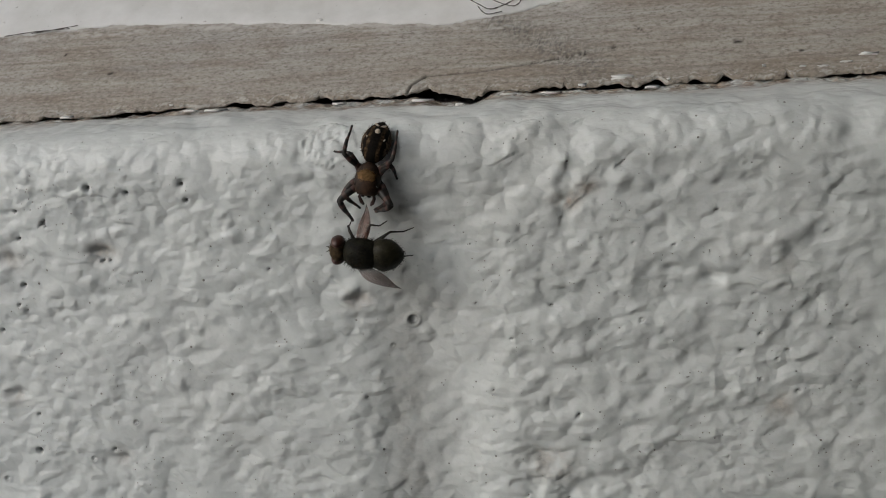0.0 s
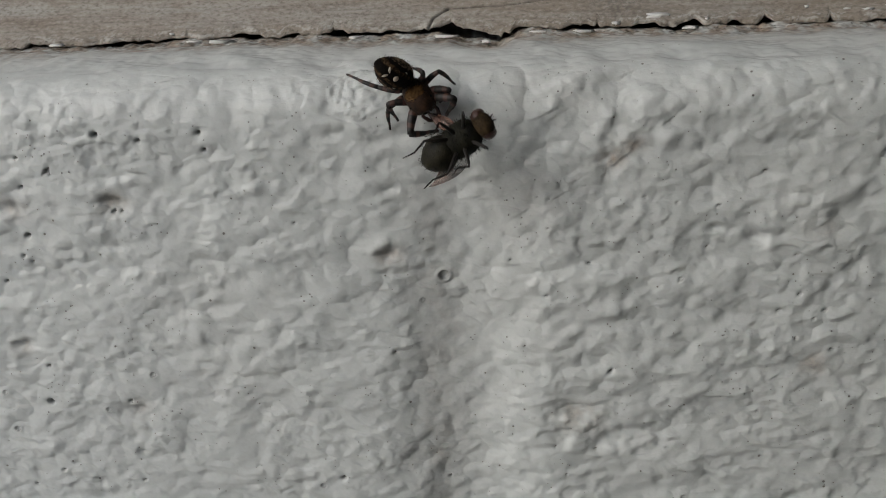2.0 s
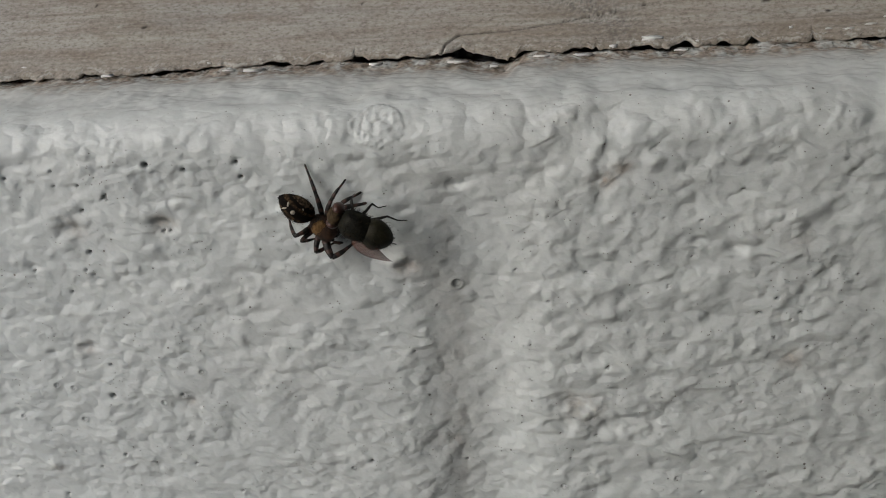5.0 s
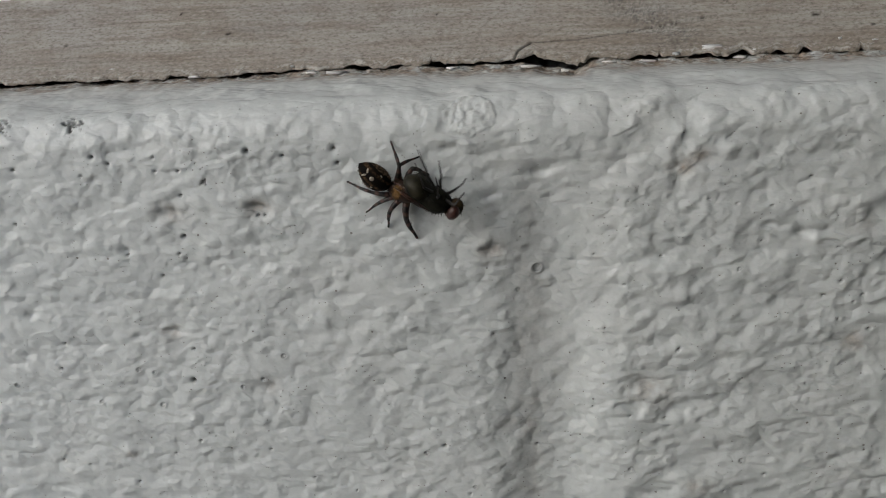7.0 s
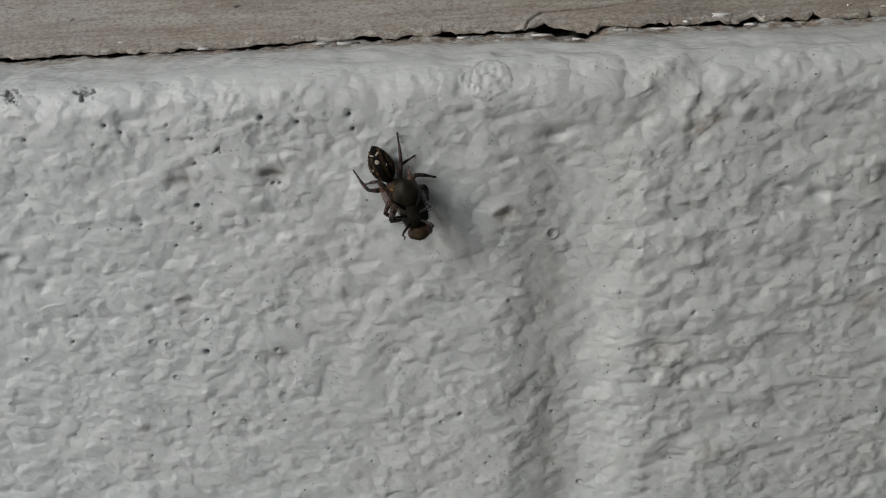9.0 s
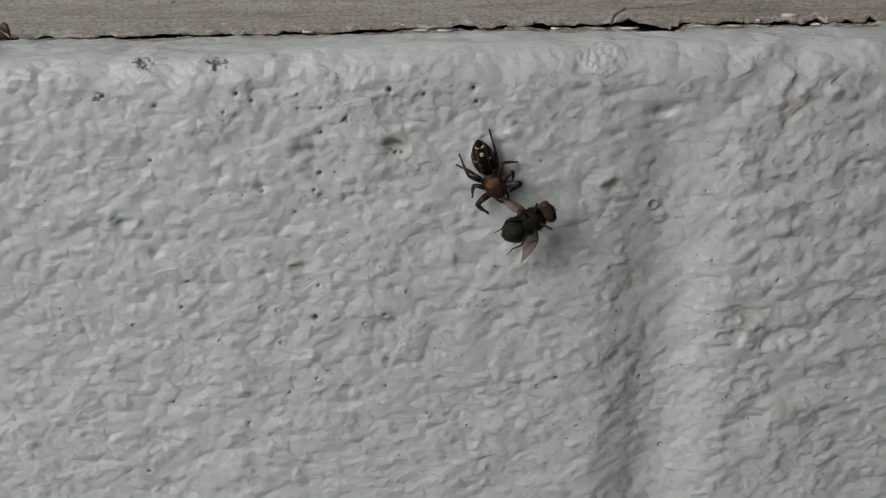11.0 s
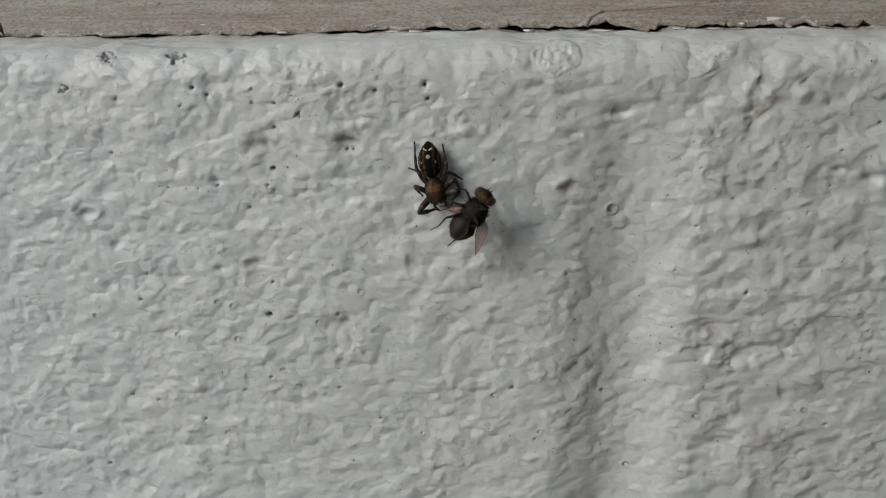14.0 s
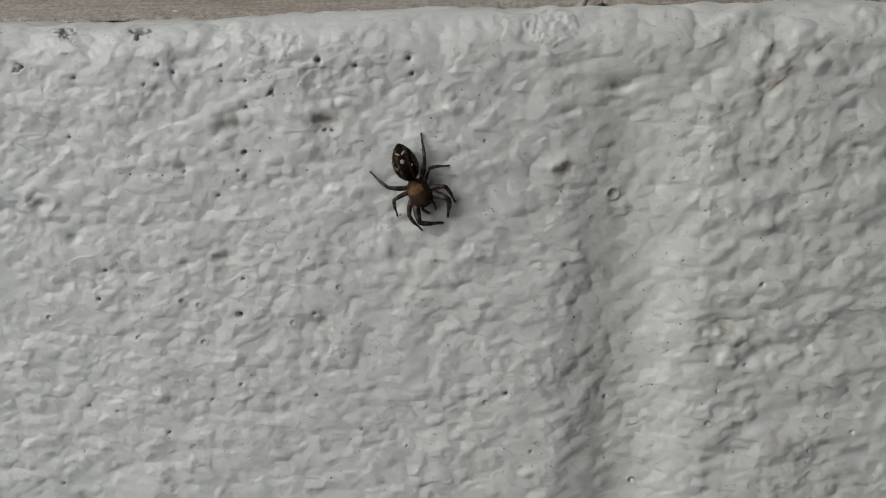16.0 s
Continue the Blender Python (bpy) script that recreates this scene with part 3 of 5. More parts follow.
    # smudges darken the colour, most of them inside dents and gouges
    for px, pz, r, a in SMUDGES:
        q = ((x - px) / (1.3 * r)) ** 2 + ((v - pz) / r) ** 2
        grime_and_dark = np.maximum(grime_and_dark, a * np.exp(-q) * np.clip(0.7 + 0.6 * grad_noise(x / 1.1, v / 1.0, 65), 0, 1))
    # pits and rings: shaped, with their dark insides put into the colour too
    for group, small in ((PITS_TOP, 0.95), (PITS_LOW, 0.95), (PITS_EAST, 0.72), (PITS_FAR, 0.8)):
        for px, pz, r in group:
            r = small * r
            near = (np.abs(x - px) < 4 * r) & (np.abs(v - pz) < 4 * r)
            q = np.hypot(x - px, v - pz)[near] / r
            h[near] -= 1.7 * r * np.exp(-(q / 0.9) ** 4)
            h[near] -= 0.5 * r * np.exp(-(q / 1.9) ** 2)
            grime_and_dark[near] = np.maximum(grime_and_dark[near], 0.9 * np.exp(-(q / 0.8) ** 4))
    for px, pz, r in RINGS:
        near = (np.abs(x - px) < 3 * r) & (np.abs(v - pz) < 3 * r)
        q = np.hypot(x - px, v - pz)[near] / r
        h[near] += -0.55 * r * np.exp(-(q / 0.8) ** 4) + 0.25 * r * np.exp(-((q - 1.15) / 0.25) ** 2)
        grime_and_dark[near] = np.maximum(grime_and_dark[near], 0.45 * np.exp(-((q - 0.8) / 0.22) ** 2))
    for px, pz, r in DIRT:
        near = (np.abs(x - px) < 2.5 * r) & (np.abs(v - pz) < 2.5 * r)
        q = np.hypot(x - px, (v - pz) * 1.2)[near] / r
        rag = grad_noise(x[near] / 0.9, v[near] / 0.8, 61) + 0.6 * grad_noise(x[near] / 0.4, v[near] / 0.4, 62)
        hole = step(rag - 1.1 * q, -0.85, -0.5)
        h[near] -= 0.3 * hole * (1 + 0.7 * rag)
        grime_and_dark[near] = np.maximum(grime_and_dark[near], 0.75 * hole * np.clip(0.75 + 0.7 * rag, 0, 1))
    # the smooth shell of a paint flake under the ledge, and a long drag mark
    flake = step(-np.hypot((x + 31.5) / 3.7, (v + 12.8) / 2.6) + 0.12 * grad_noise(x / 0.9, v / 0.9, 63), -1.06, -0.96)
    h = h + flake * (0.20 + 0.16 * grad_noise(x / 0.9, v / 0.7, 66) + 0.08 * grad_noise(x / 0.45, v / 0.4, 67))
    grime_and_dark = np.maximum(grime_and_dark, 0.3 * flake * step(grad_noise(x / 0.8, v / 0.6, 68), 0.35, 0.7))
    # rust: under the crack at the joint, and a faint run down the hollow
    rag = 0.5 + 0.5 * grad_noise(x / 2.2, v / 3.0, 71) + 0.3 * grad_noise(x / 0.7, v / 0.9, 72)
    ledge = step(v, -9.0, 8.0)
    rust = np.maximum(rust, 1.0 * np.exp(-((x + 14.2 + 0.11 * (14 - v)) / 2.4) ** 2) * step(v, -4, 7) * (0.3 + rag))
    rust = np.maximum(rust, 0.9 * ledge * step(v + 2.5 * grad_noise(x / 6.0, v / 9.0, 76), 1, 12.5) * step(rag, 0.0, 0.75))
    grime_and_dark = np.maximum(grime_and_dark, 0.30 * step(v + 2.0 * grad_noise(x / 5.0, v / 8.0, 77), 2, 13) * step(grad_noise(x / 3.0, v / 2.2, 78) + 0.5 * grad_noise(x / 0.9, v / 0.8, 79), -0.2, 0.6))
    grime_and_dark = np.maximum(grime_and_dark, 0.8 * step(v, 10.5, 14) * step(grad_noise(x / 0.9, v / 0.8, 73) + 0.5 * grad_noise(x / 0.35, v / 0.4, 74), 0.35, 0.7))
    rust = np.maximum(rust, 0.22 * np.exp(-((d + 4.5) / 2.6) ** 2) * lip * rag)
    rust = np.maximum(rust, 0.16 * step(v, -6, 6) * np.clip(0.4 + 1.2 * rag, 0, 1))
    for px, pz, r, a in STAINS:
        rust = np.maximum(rust, 1.5 * a * np.exp(-((x - px) / r) ** 2 - ((v - pz) / (0.75 * r)) ** 2) * np.clip(1.3 * rag, 0, 1))
    return h, grime_and_dark, rust


def crack_line(x):
    """How the line where ledge and sill meet wanders up and down, in mm."""
    return np.interp(x, [-160, -92, -72, -50], [-0.85, -0.8, -0.4, 0.0]) + 0.34 * grad_noise(x / 7.5, 0 * x, 87) + 0.20 * grad_noise(x / 2.8, 0 * x, 88) + 0.08 * grad_noise(x / 1.1, 0 * x, 89)


def groove(x):
    """The ledge sinks towards the joint from the west and stops at a steep shoulder."""
    x = x + 0.35 * grad_noise(x / 1.2, 0 * x, 86)
    return np.interp(x, [-29, -22, -19, -14.9, -13.6, -12.0, -10.5], [0, -0.15, -0.65, -1.4, -1.1, -0.2, 0])


def block_rows(x, fine):
    """The closed ring of points round one stretch of the block course, seen along x."""
    v_fine = np.concatenate([np.linspace(-201, -106, 40), np.arange(-105.6, -15, fine), np.arange(-15, 18.5, fine * 1.1)])
    X, V = np.meshgrid(x, v_fine)
    h, grime_and_dark, rust = relief(X, V)
    edge = 1 - step(np.abs(V + 105), 88, 96) * (V < -150)
    h = h * edge
    y, z, ny, nz = profile(V)
    up = step(V, -15, -9)
    dip = 5.5 * step(V, 15.6, 17.0) - crack_line(X) * step(V, 7, 14.5) - groove(X + 0.12 * (14 - V)) * step(V, -6, 12.5)
    crown = 1.3 * step(X, -92, -62) * step(V, -16, -9) * (1 - step(V, -3, 13))
    Y, Z = y + ny * h, z + nz * h - dip + crown + up * 0.3 * grad_noise(X / 14.0, V / 20.0, 81)
    front = np.stack([X, Y, Z], -1)
    back = [np.stack([x, np.full_like(x, yy), np.full_like(x, zz)], -1) for yy, zz in ((40, -8.2), (190, -8.2), (190, -201))]
    rows = np.concatenate([front, np.array(back)])
    pad = np.zeros((3, len(x)))
    return rows, np.concatenate([grime_and_dark, pad]), np.concatenate([rust, pad])


def wall_piece(name, x, fine, parent):
    rows, grime_and_dark, rust = (q[:, :] for q in block_rows(np.concatenate([[2 * x[0] - x[1]], x, [2 * x[-1] - x[-2]]]), fine))
    around = np.concatenate([rows[-1:], rows, rows[:1]])
    normals = np.cross(np.gradient(around, axis=1)[1:-1, 1:-1], np.gradient(around, axis=0)[1:-1, 1:-1])
    normals /= np.linalg.norm(normals, axis=-1, keepdims=True) + 1e-12
    rows, grime_and_dark, rust = rows[:, 1:-1], grime_and_dark[:, 1:-1], rust[:, 1:-1]
    me = tube_mesh(name, rows, normals=normals)
    give(me, "grime_and_dark", grime_and_dark)
    give(me, "rust", rust)
    give(me, "level", 0.8 * step(rows[..., 1], 1.5, 6.0))
    return part(name, me, PAINT, parent, at=pose(0, 0, Z0))


FINE = 0.23
wall = tagged(part("wall_front", slab(-2.4, 0.012, 0.0, 2.4, 0.185, Z0 - 0.215), MORTAR), "white-painted concrete block wall with a hollow mortar joint", "wall", kind="structure")
x_west = np.concatenate([np.linspace(-410, -158, 60), np.arange(-156, -27, FINE), [-27.0]])
x_joint = np.concatenate([np.arange(-27, -12, FINE), [-12.0]])
x_east = np.concatenate([np.arange(-12, 52, FINE), np.linspace(54, 378, 70)])
wall_piece("block", x_west, FINE, wall)
tagged(wall_piece("mortar_joint", x_joint, FINE, wall), "hollow painted mortar joint with a rusty run")
wall_piece("block", x_east, FINE, wall)

# The rest of the courses, plain and out of sight.
plain_block = part("block", slab(-0.195, 0, -0.19, 0.195, 0.19, 0, 0.004), RENDER, wall, at=pose(-0.615, 0, Z0 - 0.011))
for row in range(4):
    for k in range(-5, 6):
        cx, cz = -0.0195 + 0.2 + 0.4 * k + (0.2 if row % 2 else 0), Z0 - 0.011 - 0.2 * row
        if row == 0 and k in (-1, 0) or (row == 0 and k == -2):
            continue
        ob = new("block", plain_block.data)
        ob.parent = wall
        ob.matrix_basis = pose(cx, 0.0, cz)

# ---- the wooden sill ----
SLOPE = radians(42)
CRACK = [(-90.5, -85.3, 0.45), (-76, -62.9, 0.22), (-56.5, -51.1, 0.4), (-48.2, -45.3, 0.5), (-40.5, -36.2, 0.5), (-32.9, -29.2, 0.3), (-26.4, -23.0, 0.2),
         (-5.1, -0.3, 0.45), (5.0, 9.3, 0.45), (11.4, 15.3, 0.75), (18.7, 20.8, 0.6), (22.9, 25.4, 0.8), (32.8, 33.6, 0.9), (-103, -98, 0.4),
         (-115, -109, 0.35), (-126, -121, 0.4), (-138, -133, 0.35), (39, 43, 0.4)]
SPLITS = [(-40.4, 0.9), (-26.2, 0.8), (-0.2, 1.3), (11.6, 0.7), (33.2, 1.3), (24.0, 0.5), (-71.0, 0.5), (-109.0, 0.7), (44.0, 0.8)]


def crack_gap(x):
    g = 0.27 + 0.13 * grad_noise(x / 3.2, 0 * x, 91) + 0.13 * grad_noise(x / 1.2, 0 * x, 92) + 0.07 * grad_noise(x / 0.5, 0 * x, 94)
    for a, b, top in CRACK:
        g = g + 0.85 * top * step(x, a - 0.6, a + 1.3) * (1 - step(x, b - 1.4, b + 0.5)) * (1 + 0.4 * grad_noise(x / 1.5, 0 * x + 5, 93) + 0.15 * grad_noise(x / 0.6, 0 * x + 5, 97))
    for a, top in SPLITS:
        g = g + 0.6 * top * np.exp(-np.abs(x - a + 0.2 * grad_noise(x / 0.3, 0 * x, 96)) / 0.15)
    return np.maximum(g, 0.06)


def paint_edge(x):
    """How far up the sill the white paint begins, in mm."""
    return np.interp(x, [-105, -83, -60, -39, -19, -9.5, 0, 12, 30], [21.2, 22.4, 21.0, 18.7, 16.9, 18.4, 20.6, 23.5, 24.5])


def sill_rows(x):
    s = np.concatenate([np.arange(0, 6, 0.22), np.arange(6, 36, 0.5), np.linspace(38, 150, 30)])
    X, S = np.meshgrid(x, s)
    gap = crack_gap(X)
    rise = np.interp(X, [-27.5, -24, -22.2, -20.8, -18, -14.6, -13.2, -12.3, -11], [0, 0.15, 1.0, 0.65, 0.0, -0.75, -0.55, 0.05, 0])
    rise = rise * (1 + 0.35 * grad_noise(X / 0.8, 0 * X, 98)) + np.abs(rise) * 0.2 * grad_noise(X / 0.35, 0 * X, 99)
    start = (gap + crack_line(X) + rise) / math.sin(SLOPE)
    S2 = start + (150 - start) * (S / 150)
    near = np.exp(-S / 1.3)
    h = 0.10 * grad_noise(X / 30.0, S2 / 0.8, 101) + 0.05 * grad_noise(X / 9.0, S2 / 0.35, 102)
    h = h + near * (0.22 * grad_noise(X / 1.8, S / 1.2, 103) + 0.15 * grad_noise(X / 0.6, S / 0.6, 104)) - 0.35 * np.exp(-S / 0.35)
    h = h + 0.35 * grad_noise(X / 40.0, S2 / 14.0, 105)
    # a long split that rises with the grain from the wide gap at the joint, and a second one
    grime_and_dark = np.zeros_like(h)
    for x0, s0, x1, s1, w in ((-25.8, 0.3, -24.9, 2.6, 0.16), (-24.9, 2.6, -22.6, 4.4, 0.15), (-22.6, 4.4, -14.0, 4.9, 0.13), (-14.0, 4.9, -5.0, 6.3, 0.11), (-5.0, 6.3, 8.0, 9.0, 0.07), (-119, 21.5, -101, 22.6, 0.22)):
        t = np.clip(((X - x0) * (x1 - x0) + (S2 - s0) * (s1 - s0)) / ((x1 - x0) ** 2 + (s1 - s0) ** 2), 0, 1)
        dist = np.hypot(X - x0 - t * (x1 - x0), S2 - s0 - t * (s1 - s0)) + 0.05 * grad_noise(X / 0.8, S2 / 0.8, 106)
        cut = np.exp(-(dist / w) ** 2)
        h = h - 0.5 * cut
        # the dark inside each cut is put into the colour too
        grime_and_dark = np.maximum(grime_and_dark, 0.8 * cut)
    grime_and_dark = np.maximum(grime_and_dark, 0.75 * np.exp(-S / 1.3) * step(grad_noise(X / 0.9, S / 0.35, 115) + 0.6 * grad_noise(X / 0.35, S / 0.3, 116), 0.42, 0.75))
    dots = ((-79.6, 9.4, 0.35), (-62.0, 22.6, 0.4), (-27.4, 23.2, 0.3), (26.8, 8.6, 0.4), (-90.0, 15.0, 0.2), (-40.0, 12.0, 0.2), (12.0, 12.5, 0.25), (-112.0, 8.0, 0.25), (36.0, 6.0, 0.25))
    for dx, ds, r in dots:
        grime_and_dark = np.maximum(grime_and_dark, np.exp(-(np.hypot((X - dx) / 1.8, S2 - ds) / r) ** 4))
    along = np.clip(((X + 13.5) * 17.0 - (S2 - 18.5) * 13.5) / (17.0 ** 2 + 13.5 ** 2), 0, 1)
    soot = np.hypot(X + 13.5 - 17.0 * along, S2 - 18.5 + 13.5 * along)
    smoke = np.exp(-(soot / (2.2 + 2.2 * along)) ** 2) * np.clip(0.35 + 0.5 * grad_noise(X / 1.6, S2 / 0.7, 107) + 0.9 * grad_noise(X / 0.45, S2 / 0.35, 112), 0, 1)
    brown = 0.75 * np.exp(-S2 / 5.0) * (0.6 + 0.5 * grad_noise(X / 14.0, S2 / 2.0, 108)) + 0.25 * step(grad_noise(X / 26.0, S2 / 4.0, 109), 0.0, 0.6)
    pale = 0.6 * np.exp(-((S - 0.8) / 1.1) ** 2) * step(grad_noise(X / 2.5, S / 0.8, 113) + 0.8 * grad_noise(X / 0.5, S / 0.4, 114), 0.25, 0.5)
    worn = (S2 - paint_edge(X)) / 3.2 + 0.9 * grad_noise(X / 7.0, S2 / 1.6, 117) + 0.6 * grad_noise(X / 1.6, S2 / 0.5, 118)
    pale = np.maximum(pale, 0.7 * step(worn, -0.55, 0.35))
    Y = 27.0 + S2 * math.cos(SLOPE) - math.sin(SLOPE) * h - near * 0.5 * grad_noise(X / 2.4, 0 * X, 110)
    Z = -8.5 + S2 * math.sin(SLOPE) + math.cos(SLOPE) * h
    face = np.stack([X, Y, Z], -1)
    lip = np.stack([x, Y[0] + 0.5, Z[0] - 0.05], -1)
    roof = np.stack([x, Y[0] + 2.2, Z[0] - 0.02 + 0.15 * grad_noise(x / 1.1, 0 * x, 111)], -1)
    deep = np.stack([x, Y[0] + 9.0, Z[0] * 0 - 7.9], -1)
    base = np.stack([x, 0 * x + 139.0, 0 * x - 7.9], -1)
    rows = np.concatenate([np.array([base, deep, roof, lip]), face])
    pad = np.zeros((4, len(x)))
    return rows, *(np.concatenate([pad, q]) for q in (grime_and_dark, smoke, brown, pale))


x_sill = np.concatenate([np.linspace(-400, -160, 50), np.arange(-158, 55, 0.2), np.linspace(57, 380, 60)])
rows, grime_and_dark, smoke, brown, pale = sill_rows(x_sill)
sill_mesh = tube_mesh("wooden_sill", rows)
for key, values in (("grime_and_dark", grime_and_dark), ("smoke", smoke), ("brown", brown), ("pale", pale)):
    give(sill_mesh, key, values)
sill = tagged(part("window_sill", sill_mesh, WOOD, at=pose(0, 0, Z0)), "weathered bare wooden sill with a ragged, cracked lower edge", "window sill", kind="structure")


def on_sill(x, s, h=0.0):
    return (x, 27.0 + s * math.cos(SLOPE) - h * math.sin(SLOPE), -8.5 + s * math.sin(SLOPE) + h * math.cos(SLOPE))


def paint_layer():
    """White paint left on the upper part of the sill, with a feathered, broken edge."""
    x = np.concatenate([np.linspace(-400, -160, 40), np.arange(-158, 55, 0.3), np.linspace(57, 380, 50)])
    low = paint_edge(x) + 0.7 * grad_noise(x / 6.0, 0 * x, 122) + 0.22 * grad_noise(x / 1.2, 0 * x, 123)
    rows = []
    for k, hh in ((0.0, -0.4), (0.0, 0.12), (0.4, 0.2), (3, 0.24), (12, 0.26), (60, 0.26), (127, 0.26), (127, -0.4)):
        s = np.minimum(low + k, 148.5)
        hx = hh + 0.05 * grad_noise(x / 3.0, s / 2.0, 125) + (0.35 * grad_noise(x / 40.0, s / 14.0, 105) if hh > 0 else 0)
        rows.append(np.stack([x, 27.0 + s * math.cos(SLOPE) - hx * math.sin(SLOPE), -8.5 + s * math.sin(SLOPE) + hx * math.cos(SLOPE)], -1))
    return tube_mesh("paint_layer", np.array(rows))


part("paint_layer", paint_layer(), TRIM_PAINT, sill, "flaking white gloss paint")


def scuff(points):
    """A dark curled scuff on the paint: places (x, s) joined by a thin smooth strand."""
    way = []
    for k in range(len(points) - 1):
        p = [Vector(points[max(0, min(len(points) - 1, k + q))]) for q in (-1, 0, 1, 2)]
        for u in (0.0, 0.2, 0.4, 0.6, 0.8):
            way.append(0.5 * (2 * p[1] + (p[2] - p[0]) * u + (2 * p[0] - 5 * p[1] + 4 * p[2] - p[3]) * u * u + (3 * p[1] - p[0] - 3 * p[2] + p[3]) * u ** 3))
    way.append(Vector(points[-1]))
    return limb([(*on_sill(q[0], q[1], 0.30), 0.04 + 0.08 * math.sin(1.7 * k) ** 2) for k, q in enumerate(way)], 6)


for marks in (((-17.5, 23.5), (-14.6, 21.0), (-12.6, 19.6), (-10.0, 20.6), (-7.0, 22.5), (-4.0, 22.8), (-2.0, 21.6)), ((-13.4, 23.0), (-11.5, 21.4), (-8.6, 20.0), (-7.4, 21.6), (-9.0, 23.4)), ((-14.8, 20.6), (-13.2, 18.4), (-10.6, 18.8))):
    part("scuff", scuff(marks), SCUFF, sill, "dark curled scuff in the paint")
for marks in (((-104.5, 20.9), (-98.0, 21.7), (-91.5, 21.9)), ((-99.0, 21.2), (-90.0, 22.6))):
    part("scuff", scuff(marks), SCUFF, sill, "dark line along the paint's edge")


def chip(points, thick):
    """A thin broken flake of paint: corner points in mm in its plane, curled slightly."""
    bm = bmesh.new()
    top = [bm.verts.new((x * MM, y * MM, (thick + 0.03 * math.hypot(x, y)) * MM)) for x, y in points]
    low = [bm.verts.new((x * 1.05 * MM, y * 1.05 * MM, -0.25 * MM)) for x, y in points]
    bm.faces.new(top)
    bm.faces.new(low[::-1])
    n = len(points)
    for k in range(n):
        bm.faces.new((low[k], low[(k + 1) % n], top[(k + 1) % n], top[k]))
    return bm


chips = random.Random(5)
tilt = pose(0, 0, 0, math.degrees(SLOPE))
for x, s, a, b in ((8.6, 2.1, 1.9, 0.42), (2.6, 0.9, 0.7, 0.45), (45.5, 4.3, 1.4, 0.35), (41.6, 2.9, 1.0, 0.22), (38.5, 2.2, 0.8, 0.2), (35.6, 2.4, 0.5, 0.18), (30.0, 3.0, 0.35, 0.2), (-31.5, 19.9, 1.3, 0.7),
                   (-25.2, 18.9, 1.2, 0.6), (-101.0, 2.0, 0.5, 0.16), (-66.0, 1.1, 0.4, 0.2), (48.5, 1.8, 1.0, 0.2),
                   (15.6, 1.2, 0.35, 0.2), (-50.5, 5.5, 0.3, 0.15), (-43.0, 20.0, 0.7, 0.5)):
    n = 13
    pts = [(a * r * math.cos(2 * math.pi * k / n), b * r * math.sin(2 * math.pi * k / n)) for k, r in enumerate([chips.uniform(0.45, 1.2) for _ in range(n)])]
    p = on_sill(x, s, 0.04)
    part("paint_flake", chip(pts, 0.02), TRIM_PAINT, sill, "scrap of old white paint", at=Matrix.Translation(Vector(p) * MM) @ tilt)
for x, y, a, b, lift in ((-22.6, 25.4, 1.8, 0.55, -8.85), (-16.6, 25.4, 0.9, 0.45, -9.75), (-9.2, 26.0, 1.3, 0.4, -8.6), (13.2, 26.4, 1.2, 0.45, -8.65), (-2.4, 26.0, 1.4, 0.4, -8.7), (-36.5, 25.8, 1.2, 0.4, -8.7), (-57.5, 25.4, 1.9, 0.5, -8.75), (-62.0, 26.0, 1.1, 0.4, -8.7), (-84.0, 25.8, 1.4, 0.4, -8.7)):
    n = 13
    pts = [(a * r * math.cos(2 * math.pi * k / n), b * r * math.sin(2 * math.pi * k / n)) for k, r in enumerate([chips.uniform(0.45, 1.2) for _ in range(n)])]
    part("paint_flake", chip(pts, 0.03), TRIM_PAINT, wall, "curled scrap of white paint on the ledge", at=pose(x * MM, y * MM, Z0 + lift * MM, 14, 0, chips.uniform(-8, 8)))

# Plain surroundings that close the place; some are added to block light.
tagged(part("wall_upper", slab(-2.4, 0.139, Z0 + 0.088, 2.4, 0.30, 2.7), RENDER), "plain white rendered wall above the sill", "wall", kind="structure")
# Two unseen dark walls, added to hold sky light off the east block.
tagged(part("shade_wall_east", slab(0.061, -0.222, 0.0, 0.30, 0.0, 2.7), SHADE_BOARD), "unseen dark wall added to shade the east side", "wall", kind="structure")
tagged(part("shade_wall_behind", slab(-0.10, -0.34, 0.0, 2.4, -0.222, 2.7), SHADE_BOARD), "unseen dark wall added behind the camera to shade the east", "wall", kind="structure")
# Unseen board, added overhead to dim the sky light on the ledge.
tagged(part("ceiling", slab(-2.4, -1.1, 2.7, 2.4, 0.30, 2.82), RENDER), "unseen board added overhead to cut the light from above", "ceiling", kind="structure")
bm = bmesh.new()
bmesh.ops.create_grid(bm, x_segments=8, y_segments=8, size=60)
tagged(part("ground", bm, CONCRETE), "plain grey concrete ground before the wall", "ground", kind="structure")


